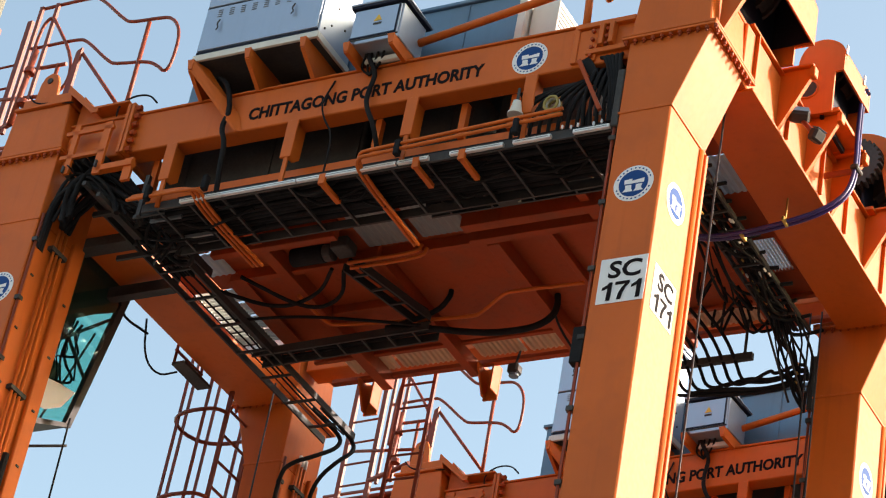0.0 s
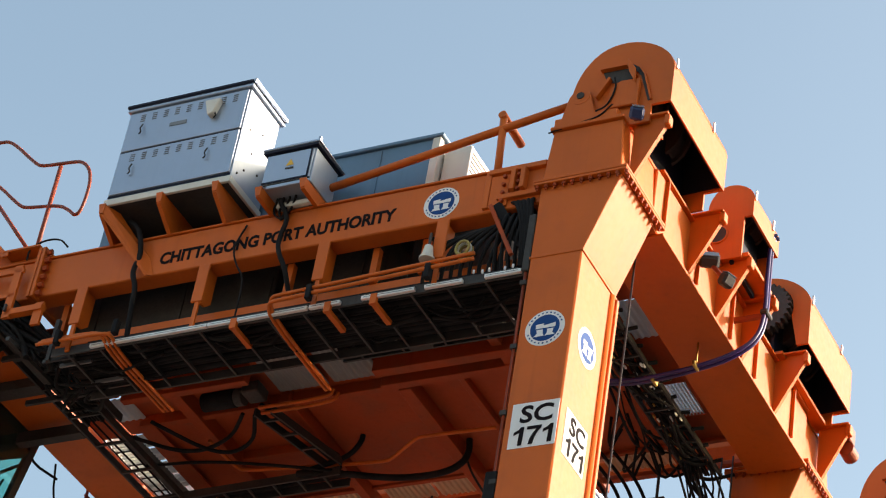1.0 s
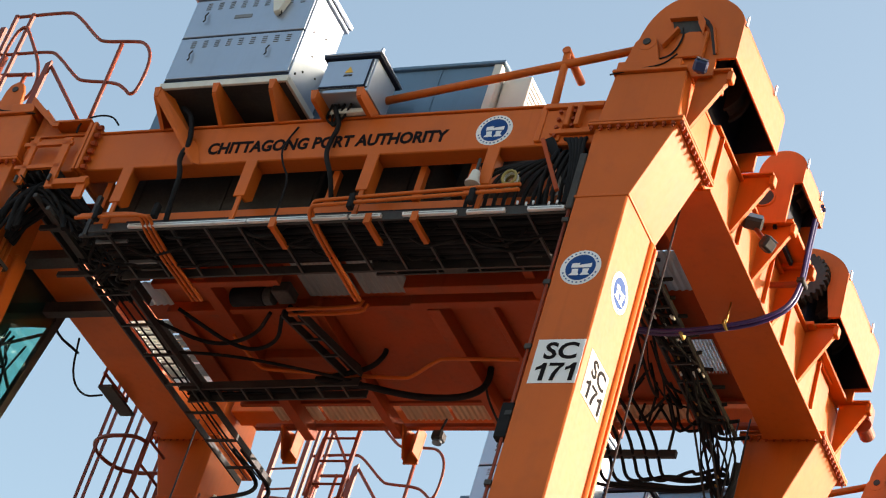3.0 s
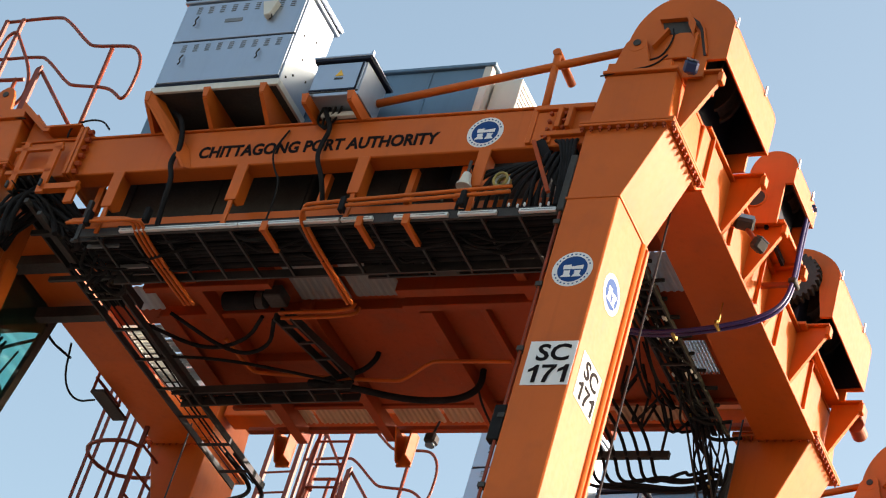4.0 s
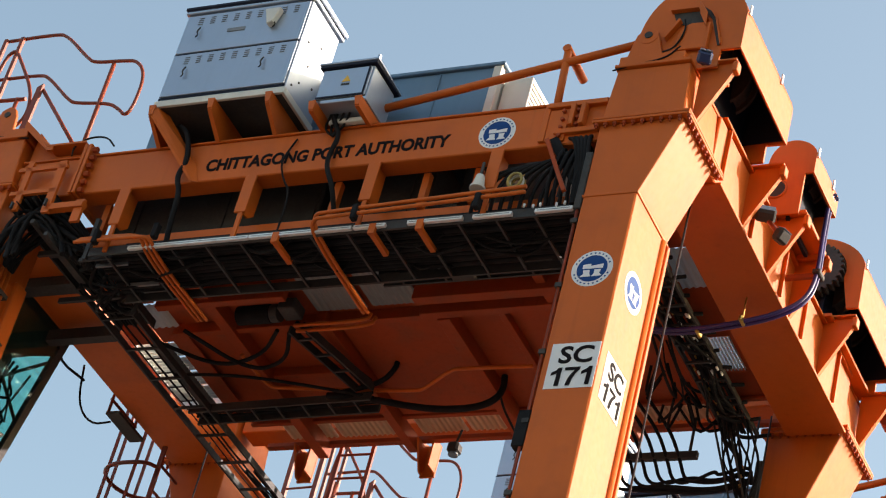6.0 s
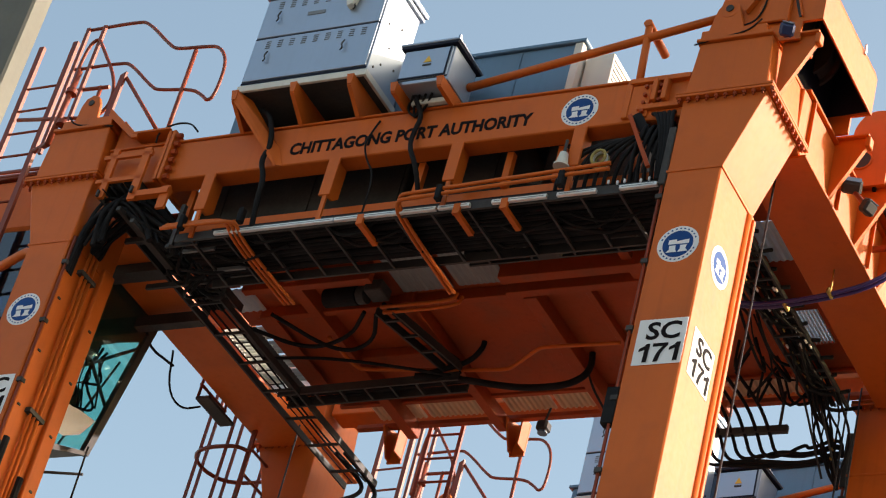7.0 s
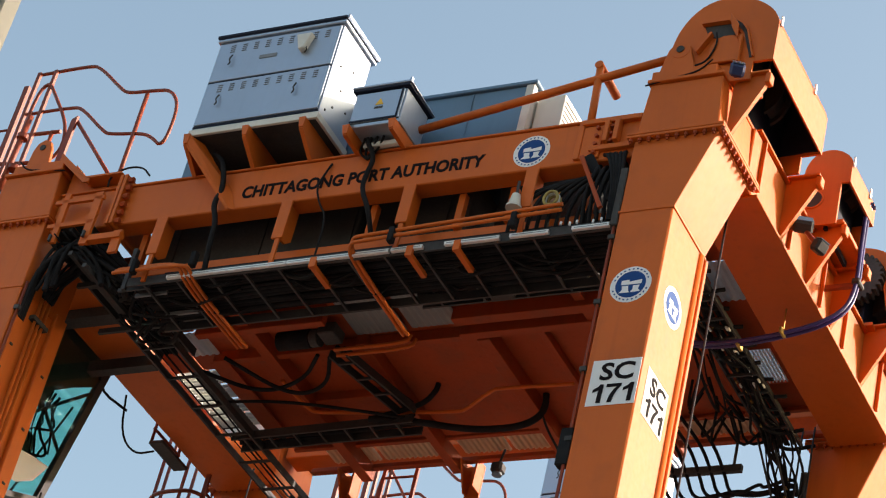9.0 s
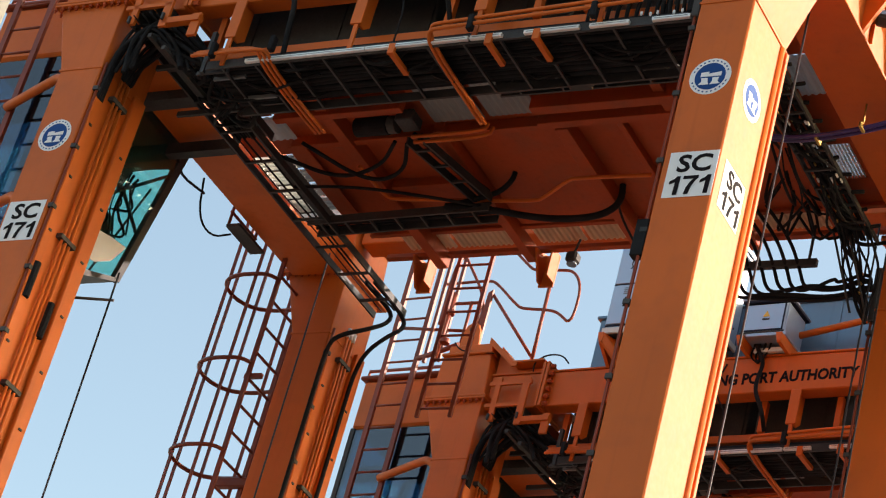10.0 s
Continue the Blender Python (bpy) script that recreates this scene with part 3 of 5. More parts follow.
for x0, x1 in ((-4.93, -4.40), (-4.36, -3.66), (-3.48, -2.98), (-2.94, -2.46), (-2.26, -1.75), (-1.70, -1.34), (-1.16, -0.26)):
    part("skylight_sheet", sheet(x0, x1, 3.91, 4.21, 14.585, 0.055, "y", 0.008), AMBER, deck, "ribbed tan translucent sheet")
part("skylight_gap_plate", B(-5.745, -5.43, 1.84, 2.425, 14.50, 14.51), ORANGE_SHADED, deck)
part("skylight_gap_plate", B(-5.745, -5.205, 0.70, 1.83, 14.51, 14.52), ORANGE_SHADED, deck)
part("skylight_gap_plate", B(-5.425, -5.11, 2.20, 2.425, 14.51, 14.52), ORANGE_SHADED, deck)
for i in range(4):
    y0 = 2.44 + 0.235 * i
    part("skylight_sheet", sheet(-5.735, -5.57, y0, y0 + 0.20, 14.50, 0.05, "x", 0.012), MILK, deck, "ribbed milky translucent sheet")
    part("skylight_sheet", sheet(-5.37, -5.28, y0, y0 + 0.20, 14.50, 0.05, "x", 0.006), GREYMILK, deck, "ribbed milky translucent sheet")
    part("skylight_bar", B(-5.735, -5.57, y0 + 0.203, y0 + 0.222, 14.495, 14.51), DARK, deck)
# Pale boards added to block orange bounce and whiten the light on the sheets.
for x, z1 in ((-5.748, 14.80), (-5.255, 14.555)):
    part("skylight_bounce_board", B(x - 0.01, x + 0.01, 2.43, 3.50, 14.49, z1), ALU, deck)
part("skylight_bounce_board", B(-5.735, -5.27, 3.50, 3.52, 14.49, 14.95), ALU, deck)
# Low strip added and sized to cover a lit gap from the camera's view.
part("deck_strip", B(-5.275, -5.08, 2.295, 3.53, 14.478, 14.488), ORANGE_SHADED, deck)
part("skylight_gap_plate", B(-5.565, -5.375, 2.43, 3.49, 14.50, 14.51), DARK, deck, "dark plate between the ribbed sheets")
part("skylight_sheet", sheet(-5.42, -5.12, 1.84, 2.19, 14.50, 0.06, "y", 0.006), GREYMILK, deck, "ribbed grey translucent sheet")
part("skylight_sheet", sheet(-0.275, 0.18, 1.70, 2.24, 14.55, 0.06, "y", 0.006), GREYMILK, deck, "ribbed grey translucent sheet")
for x in (-4.86, -3.50):
    bk = part("stub_bracket", P([(4.16, 14.50), (4.42, 14.56), (4.42, 14.22), (4.34, 14.22)], "x", x, x + 0.02), ORANGE, deck)
    part("stub_flange", B(x - 0.01, x + 0.15, 4.40, 4.425, 14.20, 14.56, bevel=0.003), ORANGE, bk)
    part("stub_flange", B(x + 0.13, x + 0.15, 4.25, 4.40, 14.24, 14.56, bevel=0.003), ORANGE, bk)

# ---- cabinets and machine house on top of the front beam ----
def bracket_row(parent, xs, ztop, drop, tip):
    """Cantilever brackets that rest on the beam's top edge and carry a cabinet in front of it."""
    foot = K + 1.074
    for x in xs:
        o = [(-0.20, ztop), (0.40, ztop), (0.40, foot), (0.06, foot), (0.045, foot - drop), (-0.20, ztop - tip)]
        b = part("support_bracket", P(o, "x", x - 0.009, x + 0.009), ORANGE, parent)
        part("tip_plate", P([(x - 0.055, ztop), (x + 0.012, ztop), (x + 0.012, ztop - tip), (x - 0.03, ztop - tip)], "y", -0.215, -0.203), ORANGE, b)
        part("bracket_flange", P([(-0.205, ztop - tip), (-0.205, ztop - tip - 0.012), (0.045, foot - drop - 0.012), (0.05, foot - drop)], "x", x - 0.03, x + 0.010), ORANGE, b)


def louvres(parent, x0, x1, z0, rows, y):
    slot = B(-0.024, 0.024, -0.002, 0.003, -0.0035, 0.0035)
    n = int((x1 - x0) / 0.12)
    pieces("louvre", slot, GREY, parent, [(x0 + (i + 0.5) * (x1 - x0) / n, y, z0 + 0.024 * r) for i in range(n) for r in range(rows)])


big = thing("electrical_cabinet", (-3.62, 0.1, 15.1), "large two-door stainless steel electrical cabinet on orange brackets", "cabinet")
bb = part("body", B(-4.27, -2.985, -0.165, 0.36, 15.13, 16.14, bevel=0.006), CABINET, big)
part("base_rail", B(-4.285, -2.97, -0.18, -0.15, 15.06, 15.128, bevel=0.004), WHITE, big)
part("base_rail", B(-3.0, -2.97, -0.149, 0.37, 15.06, 15.128, bevel=0.004), WHITE, big)
# Dark sheet puts the shade under the cabinet into its colour.
part("underside_shade", B(-4.27, -3.002, -0.148, 0.36, 15.08, 15.127), DARK, big)
part("lid", B(-4.285, -2.955, -0.198, 0.40, 16.143, 16.175, bevel=0.006), CABINET, big)
part("lid_seam", B(-4.28, -2.96, -0.194, 0.395, 16.177, 16.187), NAVY, big)
part("lid_side", B(-2.958, -2.935, -0.20, 0.41, 16.189, 16.235, bevel=0.006), CABINET, big)
part("lid", B(-4.30, -2.96, -0.205, 0.41, 16.189, 16.225, bevel=0.008), NAVY, big, "dark navy lid edge")
part("door_gap", B(-4.262, -2.99, -0.172, -0.1655, 15.657, 15.673), NAVY, big)
part("door_gap", B(-4.262, -2.99, -0.172, -0.1655, 15.145, 15.165), NAVY, big)
for z0, z1 in ((15.17, 15.655), (15.675, 16.125)):
    dr = part("door", B(-4.255, -3.0, -0.183, -0.166, z0, z1, bevel=0.004), CABINET, big)
    louvres(dr, -4.16, -3.06, z1 - 0.115, 4, -0.186)
    for xx in (-4.07, -3.28):
        part("handle", T([(xx, -0.20, z1 - 0.17), (xx - 0.012, -0.215, z1 - 0.23), (xx + 0.012, -0.215, z1 - 0.27), (xx - 0.02, -0.20, z1 - 0.28)], 0.007, 6, smooth=1), DARK, dr)
part("name_plate", B(-3.78, -3.60, -0.189, -0.184, 15.87, 15.91), GREY, big)
part("rain_cowl", P([(-3.40, 16.03), (-3.24, 16.03), (-3.29, 15.87), (-3.34, 15.85)], "y", -0.25, -0.184, bevel=0.006), WHITE, big, "small tapered white vent cowl")
rv = D((0, 0, 0), "x", 0.011, 0.008, 8)
pieces("rivet", rv, DARK, big, [(-2.981, y, z) for y, z in ((-0.05, 15.75), (0.05, 15.55), (0.2, 15.42), (0.0, 15.32), (0.25, 15.28), (-0.09, 15.22), (0.15, 15.85))])
bracket_row(big, (-4.24, -3.64, -3.07), 15.055, 0.02, 0.11)
knee = bmesh.new()
outline = [(-4.27, -0.205, 15.052), (-4.25, -0.205, 14.935), (-3.80, 0.045, 14.355), (-3.76, 0.07, 14.36), (-3.84, 0.07, 14.56), (-4.02, 0.056, 14.80), (-4.20, -0.05, 15.052)]
sides = [[knee.verts.new((x + d, y, z)) for x, y, z in outline] for d in (0.0, 0.03)]
knee.faces.new(sides[0])
knee.faces.new(sides[1][::-1])
for i in range(len(outline)):
    knee.faces.new((sides[0][i - 1], sides[0][i], sides[1][i], sides[1][i - 1]))
bmesh.ops.recalc_face_normals(knee, faces=knee.faces)
part("knee_brace", knee, ORANGE, big, "slanting orange brace plate")

small = thing("junction_box", (-2.4, 0.1, 14.9), "small stainless steel junction box with a yellow warning label", "cabinet")
part("body", B(-2.655, -2.165, -0.13, 0.26, 14.93, 15.29, bevel=0.006), CABINET, small)
part("door", B(-2.645, -2.18, -0.148, -0.131, 14.955, 15.275, bevel=0.004), CABINET, small)
part("seal", B(-2.66, -2.165, -0.152, -0.147, 14.935, 14.95), DARK, small)
part("lid", P([(-0.165, 15.296), (0.30, 15.30), (0.30, 15.315), (-0.165, 15.325)], "x", -2.685, -2.135, bevel=0.004), NAVY, small, "dark navy lid edge")
part("lid_top", P([(-0.17, 15.327), (0.31, 15.317), (0.31, 15.332), (-0.17, 15.350)], "x", -2.695, -2.125, bevel=0.004), CABINET, small)
part("lid_eye", B(-2.15, -2.13, -0.16, -0.13, 15.34, 15.385), CABINET, small)
part("door_frame", B(-2.205, -2.19, -0.156, -0.149, 14.955, 15.275), NAVY, small)
part("door_frame", B(-2.645, -2.19, -0.156, -0.149, 14.955, 14.972), NAVY, small)
part("warning_label", P([(-2.435, 15.125), (-2.355, 15.125), (-2.395, 15.195)], "y", -0.152, -0.149), YELLOW, small, "yellow warning label")
part("warning_text_bar", B(-2.435, -2.355, -0.152, -0.149, 15.085, 15.105), DARK, small)
bracket_row(small, (-2.60, -2.16), 14.885, 0.03, 0.10)
part("tray", B(-2.58, -2.14, -0.16, 0.28, 14.888, 14.926, bevel=0.005), CABINET, small)
part("cross_tie", B(-2.55, -2.18, 0.0, 0.05, 14.80, 14.85, bevel=0.006), WHITE, small)
for i in range(4):
    x = -2.55 + 0.06 * i
    part("cable", T([(x, 0.0, 14.94), (x + 0.02, -0.02, 14.86), (x - 0.05, 0.04, 14.78), (-2.50, 0.05, 14.70)], 0.011, 6, smooth=2), BLACK, small)

house = thing("machine_house", (-3.0, 0.8, 14.8), "blue-grey sheet-clad machine house with a cream end wall", "machine house")
part("front_wall", B(-4.72, -1.29, 0.42, 0.46, 14.81, 15.64, bevel=0.004), CONTAINER, house)
part("end_wall", B(-1.33, -1.30, 0.461, 1.2, 14.81, 15.64), WHITE, house)
part("end_wall", B(-4.72, -4.69, 0.461, 1.2, 14.81, 15.64), WHITE, house)
part("back_wall", B(-4.72, -1.29, 1.2, 1.24, 14.81, 15.64), CONTAINER, house)
part("roof", B(-4.76, -1.26, 0.39, 1.27, 15.642, 15.68, bevel=0.006), CONTAINER, house)
part("corner_post", B(-1.36, -1.285, 0.40, 0.47, 14.81, 15.64, bevel=0.004), WHITE, house)
end = part("end_unit", B(-1.28, -1.02, 0.50, 1.05, 14.81, 15.56, bevel=0.006), WHITE, house, "cream ribbed radiator box")
pieces("rib", B(-0.004, 0.004, 0.53, 1.02, -0.008, 0.008), WHITE, end, [(-1.016, 0, 14.9 + 0.05 * i) for i in range(13)])
pieces("seam", B(-0.006, 0.006, 0.410, 0.421, 14.83, 15.63), CONTAINER, house, [(-4.72 + 0.57 * i, 0, 0) for i in range(1, 6)])
under = thing("machinery_unit", (-3.3, 1.0, 14.6), "dark machinery and ducts between beam and chord", "machinery")
part("casing", B(-4.85, -2.75, 0.52, 1.10, 14.12, 14.80, bevel=0.01), DARK, under)
part("casing", B(-2.65, -1.70, 0.52, 1.10, 14.12, 14.80, bevel=0.01), DARK, under)
part("casing", B(-1.55, -0.60, 0.70, 1.10, 14.12, 14.80, bevel=0.01), DARK, under)
pieces("casing_rib", B(-0.015, 0.015, 0.505, 0.52, 14.15, 14.78), DARK, under, [(-4.6 + 0.9 * i, 0, 0) for i in range(4)])
wb = solid("white_horn", P([(-4.93, 14.46), (-4.80, 14.42), (-4.78, 14.47), (-4.90, 14.55)], "y", 0.5, 0.62, bevel=0.01), WHITE, "white plastic horn behind the beam", "horn")
bl = thing("beacon_lamp", (-0.92, 0.55, 14.35), "yellow beacon lamp behind the front beam", "lamp")
part("dome", D((-0.92, 0.55, 14.45), "z", 0.06, 0.10, 18, 0.045), YELLOW, bl)
part("base", D((-0.92, 0.55, 14.38), "z", 0.07, 0.04, 18), WHITE, bl)

# hoses from the cabinets down over the beam
for name, pts, r in (("supply_hose", [(-4.12, 0.05, 15.02), (-3.98, 0.0, 14.9), (-3.90, -0.02, 14.75), (-3.86, 0.0, 14.55), (-3.93, 0.02, 14.40), (-3.84, 0.02, 14.22), (-3.86, 0.06, 14.0), (-3.86, 0.1, 13.74)], 0.024),
                     ("supply_hose", [(-2.52, 0.0, 14.9), (-2.48, -0.02, 14.80), (-2.41, 0.02, 14.68), (-2.46, 0.03, 14.50), (-2.45, 0.02, 14.34), (-2.36, 0.06, 14.16), (-2.36, 0.2, 13.98)], 0.022),
                     ("thin_cable", [(-2.85, 0.06, 14.72), (-2.90, 0.045, 14.56), (-2.92, 0.04, 14.44), (-2.86, 0.06, 14.28), (-2.78, 0.1, 14.16), (-2.80, 0.12, 13.74)], 0.009)):
    solid(name, T(pts, r, 8, smooth=3), BLACK, "black rubber hose hanging over the orange beam", "hose")
solid("loop_cable", T([(-5.15, 0.02, 14.78), (-5.16, 0.02, 14.90), (-5.02, 0.02, 14.98), (-4.83, 0.02, 14.96), (-4.74, 0.04, 14.86)], 0.009, 6, smooth=3), BLACK, "thin black cable looped over the splice flange", "cable")

# ---- cable trays and pipes ----
def ladder_tray(name, label, p0, p1, width, across, step=0.29, rim=None, cables=8, r=0.020, lift=0.03, rail=0.085):
    """A ladder tray from p0 to p1; across: the axis of its rungs."""
    p0, p1 = Vector(p0), Vector(p1)
    th = thing(name, p0.lerp(p1, 0.5), label, "cable tray", "cable trays")
    d = (p1 - p0).normalized()
    sd = Vector((0, 1, 0)) if across == "y" else Vector((1, 0, 0))
    L = (p1 - p0).length
    for k in (0, 1):
        o = sd * width * k
        bm = bmesh.new()
        bmesh.ops.create_cube(bm, size=1.0)
        up = d.cross(sd)
        m = Matrix((d, sd, up)).transposed().to_4x4()
        bmesh.ops.transform(bm, verts=bm.verts, matrix=Matrix.Translation((p0 + p1) / 2 + o) @ m @ Matrix.Diagonal((L, 0.02, rail, 1)))
        part("side_rail", bm, rim if (rim and k == 0) else TRAY, th)
    bm = B(-0.010, 0.010, 0, width, -0.012, 0.012) if across == "y" else B(0, width, -0.010, 0.010, -0.012, 0.012)
    n = int(L / step)
    pieces("rung", bm, TRAY, th, [p0 + d * (step * (i + 0.5)) + Vector((0, 0, -0.03)) for i in range(n)])
    for c in range(cables):
        o = sd * (width * (0.08 + 0.84 * (c + 0.5) / cables))
        pts = []
        m = max(3, int(L / 0.6))
        for i in range(m + 1):
            pts.append(p0 + d * (L * i / m) + o + Vector((rnd.uniform(-0.012, 0.012), rnd.uniform(-0.012, 0.012), lift + rnd.uniform(-0.01, 0.03))))
        part("cable", T(pts, r * rnd.uniform(0.7, 1.25), 6, smooth=1), BLACK, th)
    return th


front_tray = ladder_tray("cable_tray", "dark ladder cable tray full of black cables below the beam", (-4.62, 0.10, 13.70), (-0.06, 0.10, 13.70), 0.66, "y", 0.335, cables=12, r=0.026)
# Black sheet added above the cables to block light and darken the tray.
part("tray_light_block", B(-4.30, -0.10, 0.14, 0.73, 13.765, 13.80), BLACK, front_tray)
for x0, x1 in ((-4.20, -3.02), (-3.01, -2.05), (-2.03, -1.74), (-1.54, -1.05), (-0.96, -0.62), (-0.42, -0.1)):
    ang = part("rim_angle", B(x0, x1, 0.055, 0.088, 13.668, 13.70), ALU, front_tray, "bright galvanised angle along the tray edge")
    part("rim_groove", B(x0 + 0.02, x1 - 0.02, 0.0525, 0.0545, 13.682, 13.687), GREY, ang)
for i in range(14):
    x, y, n = rnd.uniform(-4.9, -0.9), rnd.uniform(0.2, 0.65), rnd.uniform(0.3, 0.8)
    part("sagging_cable", T([(x, y, 13.72), (x + n * 0.3, y + rnd.uniform(-0.06, 0.06), 13.635), (x + n * 0.7, y + rnd.uniform(-0.1, 0.1), 13.63), (x + n, y + rnd.uniform(-0.05, 0.1), 13.72)], rnd.uniform(0.010, 0.02), 6, smooth=2), BLACK, front_tray)
for x in (-2.75, -1.85, -1.42):
    part("clip_bar", B(x - 0.022, x + 0.022, 0.06, 0.36, 13.60, 13.64), ORANGE, front_tray)
    part("clip_bar", B(x - 0.03, x + 0.03, 0.05, 0.08, 13.60, 13.70), ORANGE, front_tray)
ladder_tray("cable_tray", "dark ladder cable tray running below the deck", (-5.53, -0.06, 14.20), (-5.50, 4.72, 14.17), 0.36, "x", 0.47, cables=4, r=0.009, rail=0.07)
ladder_tray("cable_tray", "dark ladder cable tray running below the deck", (-5.53, 0.0, 14.31), (-5.53, 1.9, 14.31), 0.36, "x", 0.3, cables=9, r=0.022)
ladder_tray("cable_tray", "cable tray crossing below the deck", (-5.4, 3.10, 14.20), (-3.4, 3.05, 14.20), 0.20, "y", 0.28, cables=5, r=0.022)
ladder_tray("cable_tray", "short open ladder tray below the deck", (-3.82, 2.10, 14.30), (-3.58, 3.05, 14.30), 0.18, "x", 0.26, cables=2, r=0.020, lift=0.05)
ladder_tray("cable_tray", "cable tray full of hoses beside the side beam", (-0.27, 0.9, 14.30), (-0.27, 4.1, 14.30), 0.28, "x", 0.27, cables=6, r=0.016, rail=0.05)
ladder_tray("cable_tray", "cable tray behind the front tray", (-4.3, 0.78, 13.95), (-2.3, 0.78, 13.95), 0.12, "y", 0.4, cables=3, r=0.02)
ladder_tray("cable_tray", "wide cable tray behind the front tray", (-2.3, 0.80, 13.95), (-0.3, 0.80, 13.95), 0.32, "y", 0.4, cables=8, r=0.026)


def pipe_run(label, lines, r, mat=ORANGE, name="pipe_run"):
    lo = lines[0][0]
    th = thing(name, lo, label, "pipe")
    for pts in lines:
        part("pipe", T(pts, r, 8, smooth=2), mat, th)
    return th


pipe_run("pair of thin orange-painted hydraulic pipes below the beam", [[(-4.72, -0.02 + 0.03 * i, 13.73 + 0.04 * i), (-4.1 - 0.04 * i, -0.02 + 0.03 * i, 13.73 + 0.04 * i), (-3.95 - 0.045 * i, -0.01, 13.72), (-3.95 - 0.045 * i, 0.15, 13.635), (-3.93 - 0.045 * i, 1.05, 13.63)] for i in range(3)], 0.016)
pipe_run("pair of thin orange-painted hydraulic pipes below the beam", [[(-0.5, -0.02, 13.82 + 0.055 * i), (-2.25, -0.02, 13.75 + 0.055 * i), (-2.40, -0.02, 13.74 + 0.05 * i), (-2.40 + 0.04 * i, 0.1, 13.64), (-2.42 + 0.04 * i, 1.12, 13.64)] for i in range(2)], 0.017)
pipe_run("orange pipes below the deck", [[(-3.75, 2.05, 14.30), (-3.0, 2.05, 14.30), (-2.98, 2.05, 14.38)], [(-3.75, 2.11, 14.28), (-2.98, 2.11, 14.28), (-2.96, 2.11, 14.38)]], 0.018)
pipe_run("thin orange pipe bent below the deck", [[(-4.52, 2.45, 14.32), (-4.49, 2.95, 14.32), (-4.41, 3.00, 14.32), (-3.64, 3.10, 14.32), (-3.01, 3.17, 14.32), (-2.91, 3.14, 14.32), (-2.53, 2.88, 14.32), (-2.44, 2.87, 14.32), (-1.72, 2.90, 14.32)]], 0.019)
for x in (-4.5, -3.9, -2.0, -0.9):
    solid("pipe_clamp", B(x - 0.025, x + 0.025, -0.055, 0.01, 13.69, 13.84, bevel=0.008), BLACK, "black plastic pipe clamp below the beam", "clamp")
hoses = [
    [(-5.2, 2.1, 14.25), (-4.7, 2.45, 14.18), (-4.2, 2.35, 14.22), (-3.95, 2.1, 14.30)],
    [(-4.9, 2.0, 14.3), (-4.4, 2.5, 14.15), (-4.0, 2.45, 14.2), (-3.85, 2.15, 14.30)],
    [(-5.3, 2.6, 14.25), (-4.6, 2.6, 14.2), (-3.9, 2.85, 14.2), (-3.4, 3.1, 14.22)],
    [(-3.86, 3.03, 14.22), (-3.37, 3.11, 14.20), (-3.08, 3.21, 14.18), (-2.79, 3.29, 14.18), (-2.43, 3.32, 14.20), (-2.24, 3.31, 14.28), (-2.21, 3.33, 14.42), (-2.23, 3.33, 14.55)],
    [(-3.88, 3.06, 14.24), (-3.54, 3.05, 14.30), (-3.32, 3.05, 14.36), (-3.19, 3.00, 14.46), (-3.19, 3.00, 14.55)],
    [(-2.24, 3.35, 14.35), (-2.26, 3.53, 14.30), (-2.29, 3.87, 14.30)],
]
for i, pts in enumerate(hoses):
    solid("hose", T(pts, (0.020, 0.020, 0.016, 0.033, 0.026, 0.012)[i], 8, smooth=3), BLACK, "black hydraulic hose slung below the deck", "hose", group="hoses below the deck")
clutter = thing("valve_block", (-2.0, 0.9, 13.75), "dark hydraulic valves and fittings above the cable tray", "valve block")
for i in range(16):
    x, y, z = rnd.uniform(-2.2, -0.3), rnd.uniform(0.78, 1.0), rnd.uniform(13.85, 14.02)
    a, b2, c = rnd.uniform(0.04, 0.12), rnd.uniform(0.02, 0.05), rnd.uniform(0.02, 0.05)
    part("fitting", B(x - a, x + a, y - b2, y + b2, z - c, z + c, bevel=0.012), DARK, clutter)
motor = thing("pump_motor", (-4.2, 1.95, 14.3), "dark pump motor hanging below the deck", "motor")
part("body", D((-4.15, 1.98, 14.40), "x", 0.09, 0.34, 20), BLACK, motor)
part("end_bell", D((-3.93, 1.98, 14.40), "x", 0.085, 0.08, 20), DARK, motor)
part("terminal_box", B(-3.86, -3.68, 1.86, 2.06, 14.36, 14.48, bevel=0.01), DARK, motor)

knot = thing("cable_knot", (-4.6, 0.6, 13.9), "dark knot of cables and small steel brackets at the tray end", "cables")
for i in range(5):
    x, y, z = -4.72 + 0.09 * i, 0.15 + 0.13 * i, 13.66 + 0.03 * (i % 3)
    part("bracket", B(x - 0.03, x + 0.30, y, y + 0.02, z, z + 0.035), GREY if i % 2 else TRAY, knot)
for i in range(14):
    x, y = rnd.uniform(-4.85, -4.35), rnd.uniform(0.12, 0.8)
    part("cable", T([(x, y, 13.80), (x + rnd.uniform(-0.25, 0.1), y + rnd.uniform(0, 0.3), 13.70), (x + rnd.uniform(-0.5, -0.1), y + rnd.uniform(0.1, 0.6), 13.9), (-5.2 + rnd.uniform(-0.1, 0.1), y + rnd.uniform(0.3, 0.9), 14.22)], rnd.uniform(0.012, 0.022), 6, smooth=2), BLACK, knot)
part("post", B(-4.70, -4.66, 0.12, 0.16, 13.66, 14.10), TRAY, knot)
part("post", B(-4.98, -4.95, 0.9, 0.93, 13.80, 14.40), TRAY, knot)
part("cross_arm", B(-5.50, -4.3, 0.92, 0.95, 13.86, 13.91), TRAY, knot)
